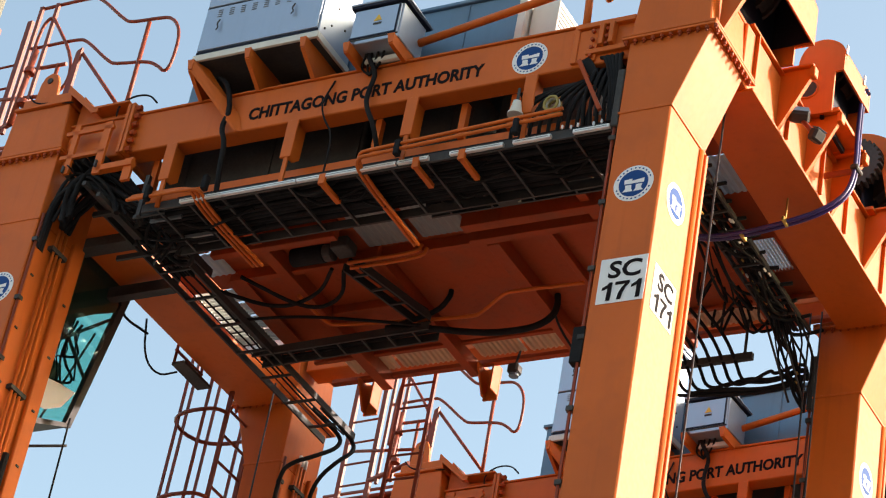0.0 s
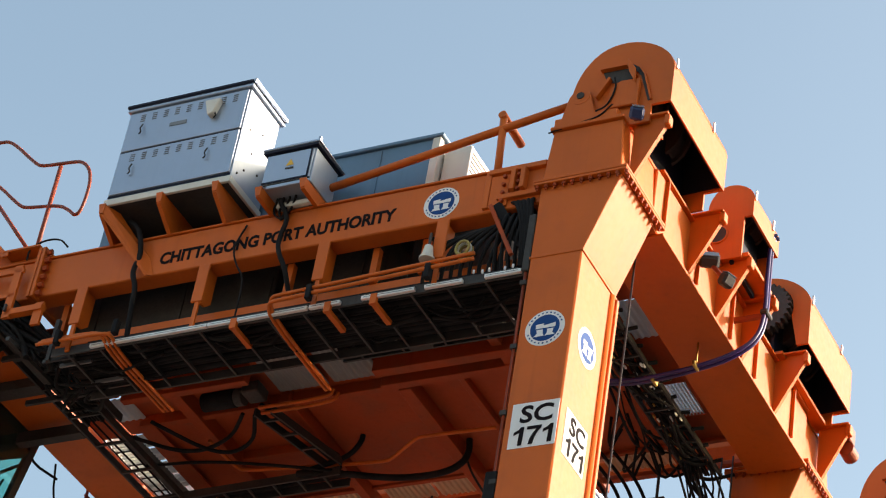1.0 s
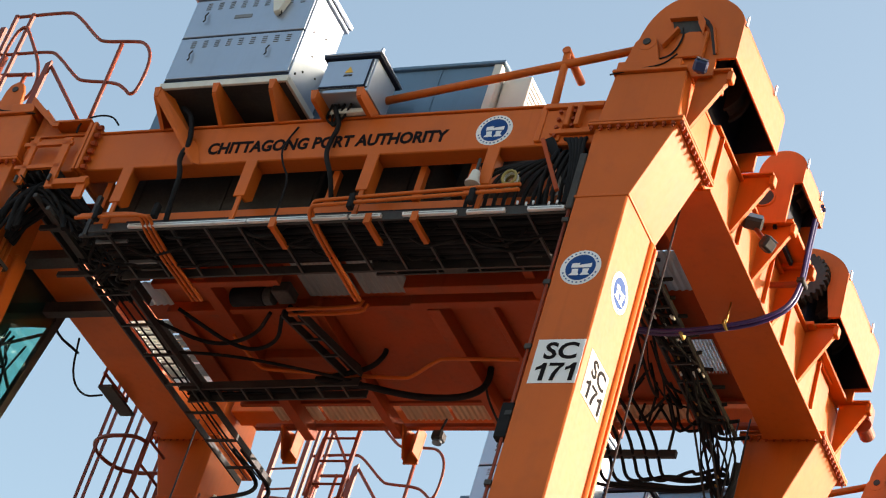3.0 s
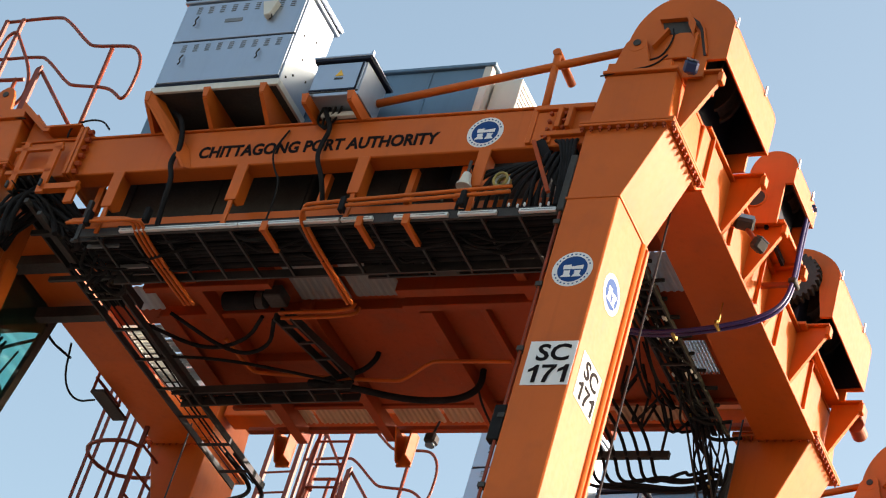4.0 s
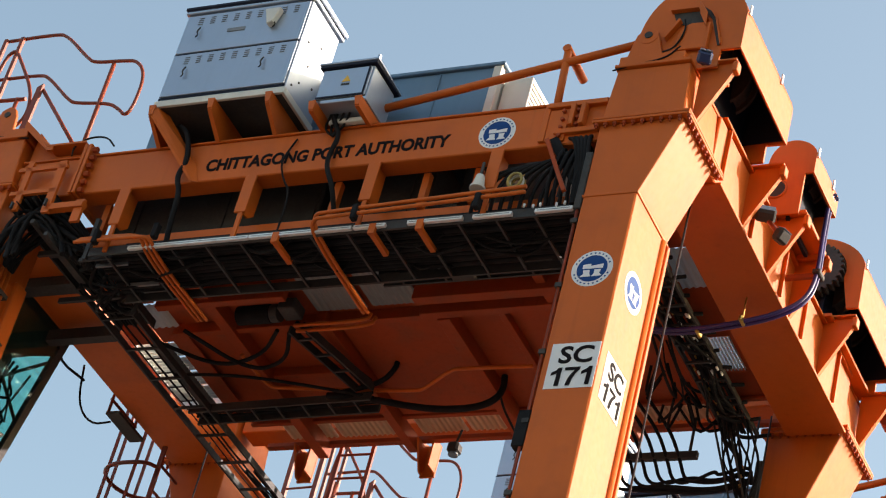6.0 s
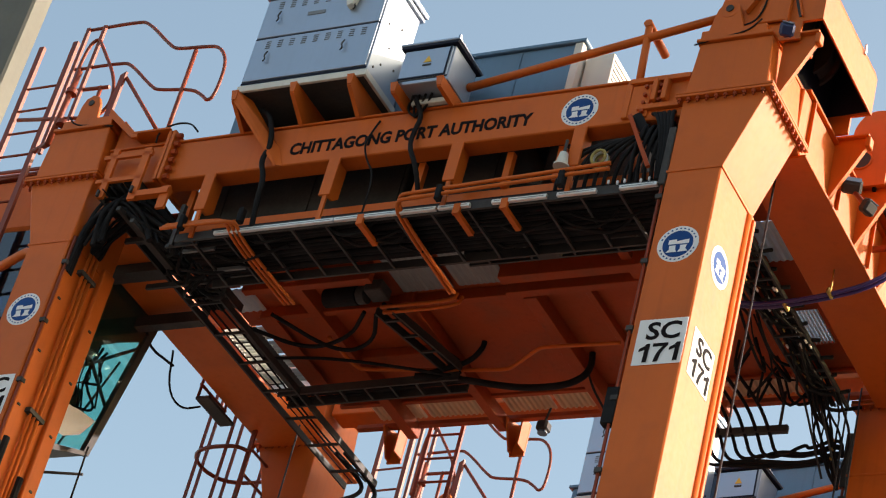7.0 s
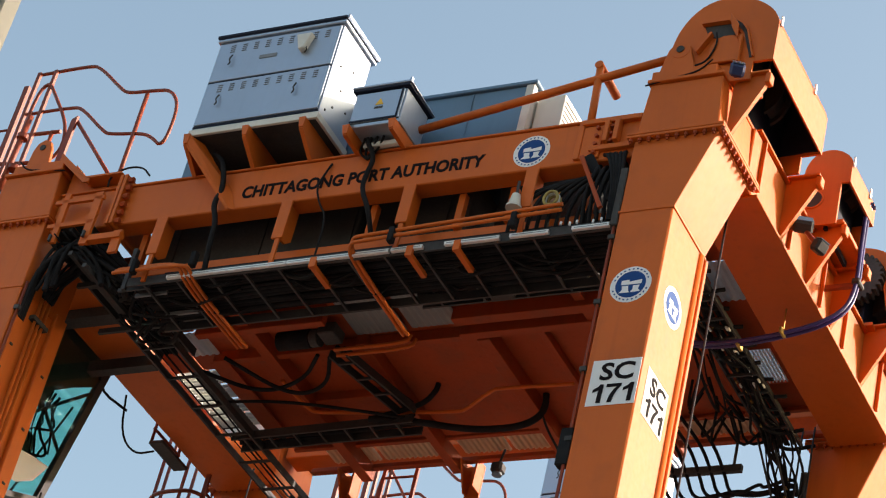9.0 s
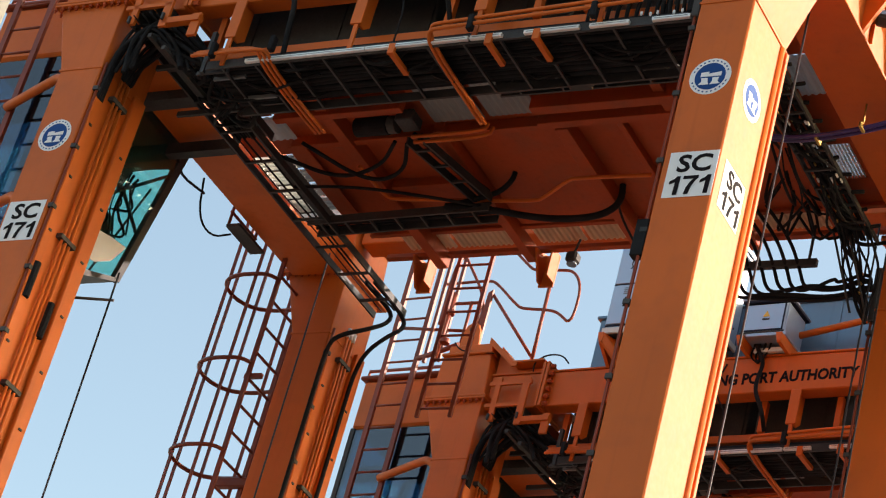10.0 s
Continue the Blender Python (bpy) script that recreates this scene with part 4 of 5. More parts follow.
part("cross_arm", B(-5.45, -4.5, 0.40, 0.43, 13.98, 14.03), TRAY, knot)

# bundle of hoses turning down at the near left corner and fanning at the right end
fan = thing("hose_bundle", (-0.5, 0.2, 13.8), "fan of black hoses curving up to the beam end", "hoses")
for i in range(9):
    x = -1.05 + 0.085 * i
    part("hose", T([(x, 0.16, 13.72), (x + 0.02, 0.12, 13.95), (x + 0.14, 0.10, 14.16), (-0.28 + 0.02 * i, 0.10, 14.22 + 0.02 * i), (-0.10, 0.2, 14.32)], 0.017, 7, smooth=3), BLACK, fan)
for i in range(4):
    x = -0.34 + 0.06 * i
    part("hose", T([(x, 0.16 + 0.03 * i, 14.38), (x + 0.05, 0.02, 14.24), (x - 0.02, 0.04, 14.0), (x - 0.05, 0.15, 13.74)], 0.018, 7, smooth=3), BLACK, fan)
part("strut", P([(-0.46, 14.37), (-0.43, 14.385), (-0.17, 13.83), (-0.20, 13.815)], "y", 0.0, 0.03), ORANGE_SHADED, fan)
part("strut", P([(-0.46, 14.40), (-0.38, 14.44), (-0.10, 13.95), (-0.16, 13.92)], "y", 0.05, 0.08), BLACK, fan)
for i in range(5):
    part("hose", T([(-0.30 + 0.05 * i, 0.10, 14.44), (-0.20 + 0.03 * i, 0.02, 14.36), (-0.13 + 0.02 * i, 0.03, 14.1), (-0.12 + 0.02 * i, 0.06, 13.72)], 0.019, 7, smooth=3), BLACK, fan)
pieces("connector", D((0, 0, 0), "z", 0.010, 0.03, 8), SIGN, fan, [(-0.52, 0.05, 13.74), (-0.44, 0.05, 13.725), (-0.38, 0.05, 13.735), (-0.24, 0.05, 13.72), (-0.17, 0.05, 13.73)])
shade = thing("bell_horn", (-0.961, 0.02, 14.075), "pale cream bell-shaped horn hanging in the beam opening", "horn")
part("bell", D((-0.961, 0.02, 14.005), "z", 0.055, 0.12, 16, 0.035), WHITE, shade)
part("rim", D((-0.961, 0.02, 13.937), "z", 0.066, 0.018, 16), WHITE, shade)
part("stem", B(-0.971, -0.951, 0.012, 0.03, 14.065, 14.205), DARK, shade)
reel = thing("hose_coil", (-0.645, 0.05, 13.988), "small pale yellow hose coil in the beam opening", "coil")
for i in range(3):
    part("turn", T([(-0.645 + 0.06 * math.cos(a), 0.02 + 0.03 * i, 13.988 + 0.07 * math.sin(a)) for a in np.linspace(0, 2 * math.pi, 14)[:-1]], 0.013, 6, closed=True), WHITE if i == 1 else SEAT, reel)
corner = thing("hose_bundle", (-5.4, 0.2, 14.0), "thick tangle of black hoses bending round the leg top", "hoses")
for i in range(11):
    y = (0.05, 0.08, 0.11)[i % 3] if i < 6 else (0.27, 0.325, 0.38)[i % 3]
    q = lambda a: rnd.uniform(-a, a)
    part("hose", T([(-4.85 + q(0.12), 0.25 + q(0.12), 13.80 + q(0.06)), (-5.15 + q(0.08), 0.14 + q(0.1), 14.05 + q(0.12)), (-5.42 + q(0.08), y, 14.20 + q(0.12)), (-5.60, y + q(0.03), 14.02 + q(0.1)), (-5.64, y, 13.75), (-5.65, y, 13.42 if i < 6 else 13.90)], 0.021 + q(0.007), 7, smooth=3), BLACK, corner)
for i in range(9):
    part("hose", T([(-5.50 + q(0.1), 0.10 + q(0.05), 13.75 + q(0.1)), (-5.45 + q(0.1), 0.06 + q(0.05), 14.15 + q(0.1)), (-5.2 + q(0.1), 0.14 + q(0.1), 14.32 + q(0.08)), (-4.95 + q(0.12), 0.35 + q(0.15), 14.05 + q(0.1)), (-4.7 + q(0.2), 0.7 + q(0.2), 13.95)], 0.021 + q(0.006), 7, smooth=3), BLACK, corner)
part("hanger_arm", B(-5.30, -5.26, 0.0, 0.9, 14.02, 14.06), DARK, corner)
part("hanger_arm", B(-5.10, -5.06, 0.0, 0.7, 13.86, 13.90), DARK, corner)

# hoses hanging at the far right bay, on a cross bar
loops = thing("hose_loops", (-0.6, 4.1, 14.0), "long black hoses sagging in loops below the deck", "hoses")
part("cross_bar", B(-1.50, -0.52, 4.05, 4.10, 14.06, 14.13), DARK, loops)
part("hanger_rod", bar((-0.60, 4.07, 14.1), (-0.60, 4.07, 14.5), 0.015), DARK, loops)
part("hanger_rod", bar((-1.35, 4.07, 14.1), (-1.35, 4.07, 14.5), 0.015), DARK, loops)
for i in range(7):
    x = -1.42 + 0.12 * i
    low = 13.74 + 0.03 * i + rnd.uniform(-0.03, 0.03)
    part("hose", T([(x - 0.25, 3.7, 14.50), (x - 0.08, 3.95, 14.30), (x, 4.07, 14.10), (x + 0.10, 4.12, 13.8), (x + 0.35, 4.15, low + 0.04), (-0.35, 4.2, low), (-0.08, 4.26, low + 0.16), (-0.04, 4.28, 13.9)], 0.017, 7, smooth=3), BLACK, loops)
for i in range(4):
    x = -1.72 + 0.07 * i
    part("hose", T([(x, 3.9, 14.5), (x + 0.05, 4.1, 14.2), (x + 0.02, 4.1, 13.95), (x + 0.10, 4.1, 13.86)], 0.014, 6, smooth=2), BLACK, loops)
for i in range(12):
    y = 0.95 + 0.26 * i
    part("hose", T([(-0.30 + 0.03 * (i % 5), y, 14.36), (-0.15, y + 0.2, 14.24 + rnd.uniform(-0.05, 0.03)), (0.05 + 0.03 * (i % 3), y + 0.35, 14.34)], 0.018, 6, smooth=2), BLACK, loops)
pieces("brass_fitting", D((0, 0, 0), "y", 0.009, 0.035, 8), BRASS, loops, [(-0.24 + 0.11 * rnd.random(), 1.9 + 0.16 * i, 14.24 + 0.05 * rnd.random()) for i in range(12)] + [(-0.1, 4.15, 13.8 + 0.1 * i) for i in range(3)])
part("drop_rail", bar((-0.34, 3.9, 14.3), (-0.20, 4.25, 13.66), 0.012, 6), DARK, loops)
part("drop_rail", bar((-0.20, 3.9, 14.3), (-0.06, 4.25, 13.66), 0.012, 6), DARK, loops)
for i in range(14):
    x = rnd.uniform(-0.42, 0.02)
    part("hose", T([(x, 3.6 + rnd.uniform(-0.3, 0.3), 14.36), (x + rnd.uniform(-0.1, 0.1), 3.95, 14.22), (x + rnd.uniform(-0.15, 0.15), 4.15, 13.98), (-0.12 + rnd.uniform(-0.05, 0.1), 4.24, 13.74), (-0.05, 4.27, 13.55)], rnd.uniform(0.008, 0.016), 6, smooth=2), BLACK, loops)
for i in range(10):
    x, y = rnd.uniform(-1.3, -0.3), rnd.uniform(3.0, 3.9)
    part("hose", T([(x, y, 14.5), (x + rnd.uniform(-0.2, 0.2), y + 0.15, 14.25 + rnd.uniform(-0.1, 0.1)), (x + rnd.uniform(0, 0.5), y + rnd.uniform(-0.3, 0.3), 14.4)], 0.014, 6, smooth=2), BLACK, loops)
for i in range(16):
    x, y = rnd.uniform(-0.5, -0.05), rnd.uniform(1.4, 3.2)
    part("hose", T([(x, y, 14.40), (x + rnd.uniform(-0.1, 0.1), y + 0.3, 14.18 + rnd.uniform(-0.05, 0.05)), (x + rnd.uniform(-0.1, 0.15), y + 0.7, 14.20 + rnd.uniform(-0.05, 0.05)), (x + rnd.uniform(-0.15, 0.1), y + 1.0, 14.38)], rnd.uniform(0.008, 0.016), 6, smooth=2), BLACK, loops)
pieces("coupling", D((0, 0, 0), "y", 0.010, 0.045, 8), ALU, loops, [(-0.22 + 0.24 * rnd.random(), 2.2 + 0.9 * rnd.random(), 14.26) for i in range(14)])
mesh_panel = thing("mesh_grating", (-0.05, 2.9, 14.55), "open steel grating in the deck with daylight behind", "grating")
pieces("bearing_bar", B(-0.004, 0.004, 2.97, 3.47, -0.015, 0.015), ALU, mesh_panel, [(-0.24 + 0.033 * i, 0, 14.58) for i in range(10)])
pieces("cross_rod", B(-0.255, 0.07, -0.005, 0.005, -0.008, 0.008), ALU, mesh_panel, [(0, 2.99 + 0.05 * i, 14.59) for i in range(10)])

for i in range(2):
    d = 0.048 * i
    solid("violet_hose", T([(1.03, 2.50 + d, 15.66), (0.988, 2.47 + d, 15.634), (0.996, 2.44 + d, 15.127), (1.012, 2.42 + d, 14.747), (0.971, 2.38 + d, 14.455), (0.767, 2.32 + d, 14.276), (0.504, 2.26 + d, 14.167), (0.163, 2.20 + d, 14.078), (-0.146, 2.16 + d, 14.047), (-0.45, 2.10 + d, 14.10), (-0.70, 2.0 + d, 14.30)], 0.019, 8, smooth=3), PURPLE, "violet sheathed hydraulic hose curving under the side beam", "hose")
solid("hose_clamp", B(0.975, 1.045, 2.38, 2.52, 14.73, 14.78, bevel=0.01), DARK, "small dark clamp holding two violet hoses", "clamp")
for x, z in ((0.49, 14.165), (0.12, 14.07)):
    solid("hose_clamp", B(x - 0.014, x + 0.014, 2.19, 2.30, z - 0.026, z + 0.026, bevel=0.006), BRASS, "small yellowish clamp holding two violet hoses", "clamp")
solid("support_arm", B(0.47, 1.0, 2.44, 2.48, 14.735, 14.775), RAIL, "thin orange arm holding two violet hoses", "arm")
solid("clamp_hanger", B(0.488, 0.500, 2.24, 2.252, 14.20, 14.44), BRASS, "short yellowish hanger below the side beam", "hanger")

# ---- lamps ----
def floodlight(at, turn, arm_from, size=1.0, mat=GREY):
    th = thing("floodlight", at, "dark grey floodlight on an orange arm at the side beam", "floodlight")
    m = pose(*at, *turn)
    for nm, bm, mt in (("housing", B(-0.10 * size, 0.10 * size, -0.06, 0.05, -0.075 * size, 0.075 * size, bevel=0.02), mat), ("lens", B(-0.085 * size, 0.085 * size, -0.067, -0.061, -0.06 * size, 0.06 * size), LENS)):
        bmesh.ops.transform(bm, verts=bm.verts, matrix=m)
        part(nm, bm, mt, th)
    if arm_from:
        part("arm", bar(arm_from, at, 0.022), RAIL, th)
    return th


floodlight((0.84, 1.55, 14.70), (-35, 0, 25), (0.62, 1.55, 14.70), 0.85, DARK)
floodlight((1.00, 1.57, 14.47), (-60, 0, 70), (0.86, 1.56, 14.66), 0.65, DARK)
floodlight((0.785, -0.02, 15.04), (-40, 0, 30), (0.74, 0.06, 15.06), 0.6, BLUECABLE)
lamp = thing("work_lamp", (-3.02, 4.1, 14.3), "small dark work lamp hanging from the deck edge", "lamp")
part("rod", bar((-3.02, 4.15, 14.55), (-3.02, 4.1, 14.36), 0.012), DARK, lamp)
part("housing", B(-3.08, -2.96, 4.04, 4.16, 14.25, 14.36, bevel=0.02), DARK, lamp)
part("lens", D((-3.02, 4.1, 14.24), "z", 0.05, 0.02, 16), LENS, lamp)

# ---- braces and rails on top ----
br = thing("stay_pipe", (-1.0, 0.2, 15.2), "long sloping orange stay pipe above the front beam", "pipe")
part("pipe", bar((-2.60, 0.2, 15.02), (0.12, 0.2, 15.50), 0.036, 12), ORANGE, br)
part("post", bar((-0.54, 0.2, K + 1.07), (-0.57, 0.2, 15.52), 0.034, 10), ORANGE, br)
part("stub", bar((-0.57, 0.16, 15.52), (-0.57, 0.56, 15.50), 0.038, 10), ORANGE, br)
solid("roof_pump", D((-0.30, 0.35, K + 1.16), "x", 0.07, 0.16, 18), RAIL, "small round orange housing on the beam top", "pump")
solid("roof_cable", T([(-0.95, 0.3, K + 1.11), (-0.5, 0.28, K + 1.12), (0.0, 0.3, K + 1.13)], 0.025, 7), BLUECABLE, "dark blue cable lying on the beam top", "cable")

rail = thing("handrail", (-5.9, 0.65, 15.2), "bent orange tubular handrail on the leg head platform", "handrail")
part("top_rail", T([(-7.12, 0.64, 17.0), (-6.50, 0.64, 17.01), (-6.36, 0.64, 16.97), (-5.98, 0.64, 16.60), (-5.88, 0.64, 16.55), (-5.58, 0.64, 16.53), (-5.38, 0.64, 16.50), (-5.24, 0.64, 16.28), (-5.24, 0.64, 15.90), (-5.30, 0.64, 15.80), (-5.40, 0.64, 15.90), (-5.54, 0.64, 15.99), (-5.92, 0.64, 16.04), (-6.02, 0.64, 16.08), (-6.38, 0.64, 16.43), (-6.50, 0.64, 16.48), (-7.12, 0.64, 16.48)], 0.0175, 8, smooth=2), RAIL, rail)
part("post", bar((-5.66, 0.64, 16.50), (-5.63, 0.62, 15.20), 0.022), RAIL, rail)
part("post", B(-7.10, -7.06, 0.60, 0.63, 15.4, 17.0), RAIL, rail)
part("post", B(-6.90, -6.86, 0.60, 0.63, 15.4, 17.0), RAIL, rail)
part("hoop", T([(-7.0, 0.60, 15.9), (-7.0, 0.60, 16.7), (-6.90, 0.60, 16.84), (-6.80, 0.60, 16.7), (-6.50, 0.62, 16.25), (-6.44, 0.62, 15.9), (-6.62, 0.62, 15.75)], 0.018, 8, smooth=2), RAIL, rail)
part("diagonal", bar((-6.40, 0.64, 16.28), (-5.66, 0.64, 15.38), 0.02), RAIL, rail)
part("upright_plate", P([(-6.46, 15.55), (-6.38, 15.55), (-6.38, 16.32), (-6.44, 16.28)], "y", 0.60, 0.63), RAIL, rail)
part("mid_rail", bar((-7.0, 0.64, 16.20), (-6.56, 0.64, 16.18), 0.02), RAIL, rail)
part("mid_post", bar((-6.66, 0.64, 16.2), (-6.66, 0.64, 15.6), 0.02), RAIL, rail)
pieces("clamp", D((0, 0, 0), "z", 0.055, 0.05, 14), RAIL, rail, [(-6.66, 0.30, 15.84), (-6.62, 0.30, 15.45)])
part("hinge_post", bar((-6.70, 0.30, 15.2), (-6.66, 0.30, 16.1), 0.03), RAIL, rail)
lug = thing("lifting_lug", (-6.1, 0.06, 15.3), "orange steel lifting lug on the leg head", "lug")
part("plate", P([(-6.22, 15.17), (-5.96, 15.17), (-5.99, 15.38), (-6.03, 15.47), (-6.10, 15.50), (-6.17, 15.46), (-6.20, 15.38)], "y", 0.04, 0.08, bevel=0.006), ORANGE, lug)
part("hole", D((-6.095, 0.036, 15.40), "y", 0.032, 0.01, 16), DARK, lug)
gate = thing("small_gate_frame", (-5.25, 0.0, 14.3), "small orange angle-iron frame beside the leg head", "frame")
for a, b in (((-5.60, -0.02, 14.62), (-5.12, -0.02, 14.62)), ((-5.60, -0.02, 14.35), (-5.15, -0.02, 14.35)), ((-5.52, -0.02, 14.18), (-5.50, -0.02, 14.68)), ((-5.18, -0.02, 14.12), (-5.14, -0.02, 14.66)), ((-5.15, -0.02, 14.15), (-4.8, 0.02, 14.17)), ((-4.85, 0.0, 14.0), (-4.80, 0.0, 14.2))):
    a, b = Vector(a), Vector(b)
    e = Vector((0.02, 0.015, 0.02))
    lo = Vector([min(u, v) for u, v in zip(a, b)]) - e
    hi = Vector([max(u, v) for u, v in zip(a, b)]) + e
    part("angle_bar", B(lo.x, hi.x, lo.y, hi.y, lo.z, hi.z), ORANGE, gate)

# ---- ladders ----
lad = thing("access_ladder", (-7.45, 0.7, 10), "orange steel access ladder beside the operator cab", "ladder")
for x in (-7.24, -7.66):
    part("stringer", B(x - 0.03, x + 0.03, 0.66, 0.70, 6, 16.9), RAIL, lad)
pieces("rung", bar((-7.64, 0.68, 0), (-7.26, 0.68, 0), 0.014, 6), RAIL, lad, [(0, 0, 6.2 + 0.29 * i) for i in range(36)])
for z in (13.92, 12.62, 11.3):
    part("standoff", T([(-7.26, 0.64, z), (-6.55, 0.35, z), (-6.40, 0.3, z), (-6.28, 0.3, z - 0.12), (-6.12, 0.3, z - 0.16)], 0.045, 8, smooth=1), ORANGE, lad)
part("tie", bar((-7.6, 0.68, 15.95), (-6.6, 0.64, 15.8), 0.02), RAIL, lad)
part("tie", bar((-7.24, 0.68, 15.50), (-6.5, 0.4, 15.46), 0.03), RAIL, lad)

cage = thing("caged_ladder", (-6.5, 4.2, 6), "dark orange caged ladder fixed to the rear leg", "ladder")
for y in (3.98, 4.42):
    part("stringer", B(-6.32, -6.27, y - 0.012, y + 0.012, 5, 15.1), RAIL, cage)
pieces("rung", bar((-6.295, 3.98, 0), (-6.295, 4.42, 0), 0.016, 6), RAIL, cage, [(0, 0, 5.2 + 0.30 * i) for i in range(33)])
hoop_pts = [(-6.30, 3.98), (-6.36, 3.89), (-6.46, 3.86), (-6.70, 3.86), (-6.88, 3.92), (-6.98, 4.06), (-7.0, 4.2), (-6.98, 4.34), (-6.88, 4.48), (-6.70, 4.54), (-6.46, 4.54), (-6.36, 4.51), (-6.30, 4.42)]
for i in range(10):
    z = 5.4 + 0.985 * i - 0.11
    part("hoop", T([(x, y, z) for x, y in hoop_pts], 0.022, 6, smooth=1), RAIL, cage)
for x, y in ((-6.50, 3.87), (-6.86, 3.93), (-6.99, 4.2), (-6.86, 4.47), (-6.50, 4.53)):
    part("cage_bar", B(x - 0.018, x + 0.018, y - 0.006, y + 0.006, 5.2, 15.0), RAIL, cage)
part("rest_bracket", B(-6.6, -6.14, 4.36, 4.44, 12.0, 12.10, bevel=0.01), RAIL, cage)
part("rest_bracket", B(-6.34, -6.14, 3.98, 4.02, 13.0, 13.05), RAIL, cage)
cage.location.x += 0.07
far_rail = thing("rear_walkway_rail", (-5.0, 4.9, 14.6), "orange railing and ladder frame along the rear beam", "handrail")
for x in (-4.72, -4.35):
    part("stringer", B(x - 0.02, x + 0.02, 4.78, 4.81, 13.0, 15.9), RAIL, far_rail)
pieces("rung", bar((-4.72, 4.8, 0), (-4.35, 4.8, 0), 0.014, 6), RAIL, far_rail, [(0, 0, 13.1 + 0.28 * i) for i in range(10)])
solid("basket_rail", T([(-6.36, 2.55, 14.40), (-6.40, 2.70, 14.05), (-6.38, 2.95, 13.98), (-6.36, 3.2, 14.18)], 0.011, 7, smooth=2), BLACK, "black cable loop beside the side beam", "cable")
solid("basket_rail", T([(-6.32, 2.0, 14.42), (-6.40, 2.2, 14.22), (-6.34, 2.6, 14.25)], 0.014, 7, smooth=2), BLACK, "black cable loop beside the side beam", "cable")
plat = thing("side_platform", (-6.3, 3.6, 14.2), "small dark orange platform frame on the side beam", "platform")
for a, b in (((-6.44, 3.22, 14.3), (-6.44, 3.22, 14.62)), ((-6.44, 3.68, 14.3), (-6.44, 3.68, 14.62)), ((-6.44, 3.2, 14.46), (-6.44, 3.7, 14.46)), ((-6.44, 3.2, 14.62), (-6.44, 3.7, 14.62))):
    part("bar", bar(a, b, 0.016, 6), RAIL, plat)
part("floor", B(-6.45, -6.29, 3.2, 3.7, 14.28, 14.31), DARK, plat)

# ---- conduits on the legs' inner sides ----
def conduits(y, x, sgn):
    th = thing("leg_conduits", (x, y, 5), "orange conduits and cable covers running down the leg side", "conduit")
    e = x + sgn * 0.05
    part("cover_channel", B(min(x, e), max(x, e), y + 0.02, y + 0.14, 5, K - 0.30, bevel=0.008), ORANGE, th)
    part("cover_channel", B(min(x, e) , max(x, e), y + 0.50, y + 0.66, 5, K + 0.05, bevel=0.008), ORANGE, th)
    for i in range(3):
        part("pipe", bar((x + sgn * 0.035, y + 0.27 + 0.055 * i, 5), (x + sgn * 0.035, y + 0.27 + 0.055 * i, K + 0.12), 0.015), ORANGE, th)
        part("union", bar((x + sgn * 0.035, y + 0.27 + 0.055 * i, K + 0.10), (x + sgn * 0.035, y + 0.27 + 0.055 * i, K + 0.20), 0.02), ALU, th)
    pieces("clip", B(min(0, sgn * 0.058), max(0, sgn * 0.058), 0, 0.035, -0.009, 0.009), DARK, th, [(x + sgn * 0.004, y + yy, z) for z in np.arange(6, K - 0.5, 0.55) for yy in (0.055, 0.56)])
    pieces("saddle", B(min(0, sgn * 0.06), max(0, sgn * 0.06), 0.22, 0.44, -0.02, 0.02), DARK, th, [(x, y, z) for z in np.arange(6.3, K, 1.45)])
    pieces("hose_joint", D((0, 0, 0), "z", 0.034, 0.34, 8), BLACK, th, [(x + sgn * 0.055, y + 0.075, 11.55), (x + sgn * 0.055, y + 0.40, 11.35)])


conduits(0, -S, 1)
conduits(YF, -S, 1)
solid("leg_hose", T([(-5.34, 4.2, 14.22), (-5.28, 4.70, 14.18), (-5.22, 4.60, 13.98), (-5.30, 4.35, 13.75), (-5.52, 4.28, 13.66), (-5.60, 4.24, 13.52), (-5.60, 4.24, 12.9), (-5.63, 4.28, 10)], 0.023, 8, smooth=2), BLACK, "thick black hose running down the rear leg", "hose")
solid("leg_hose", T([(-5.24, 4.2, 14.22), (-5.18, 4.74, 14.17), (-5.08, 4.70, 13.98), (-5.12, 4.50, 13.76), (-5.35, 4.55, 13.62), (-5.45, 4.6, 13.4), (-5.47, 4.62, 13.0), (-5.50, 4.65, 10)], 0.023, 8, smooth=2), BLACK, "thick black hose running down the rear leg", "hose")
for p, q in (((-5.723, 4.0, 14.45), (-5.706, 4.0, 6.0)), ((-6.208, 1.7, 12.72), (-6.075, 1.7, 6.0))):
    solid("guy_rope", bar(p, q, 0.0095, 6), ROPE, "thin dark rope stretched slightly aslant", "rope", group="ropes")
for x, y in ((0.42, 1.0), (0.0, 4.1), (0.11, 4.1)):
    solid("hoist_rope", bar((x, y, 6), (x, y, 14.5), 0.0095, 6), ROPE, "thin steel hoist rope hanging straight down", "rope", group="hoist ropes")
for y in (0.0, YF):
    solid("leg_box", B(-0.10, 0.0, y + 0.0, y + 0.08, 11.42, 11.74, bevel=0.008), BLACK, "narrow black box on the leg edge", "box")
    solid("leg_edge_box", B(-0.06, 0.0, y - 0.01, y + 0.06, K - 0.12, K + 0.45, bevel=0.008), DARK, "narrow dark cover on the leg edge", "box")

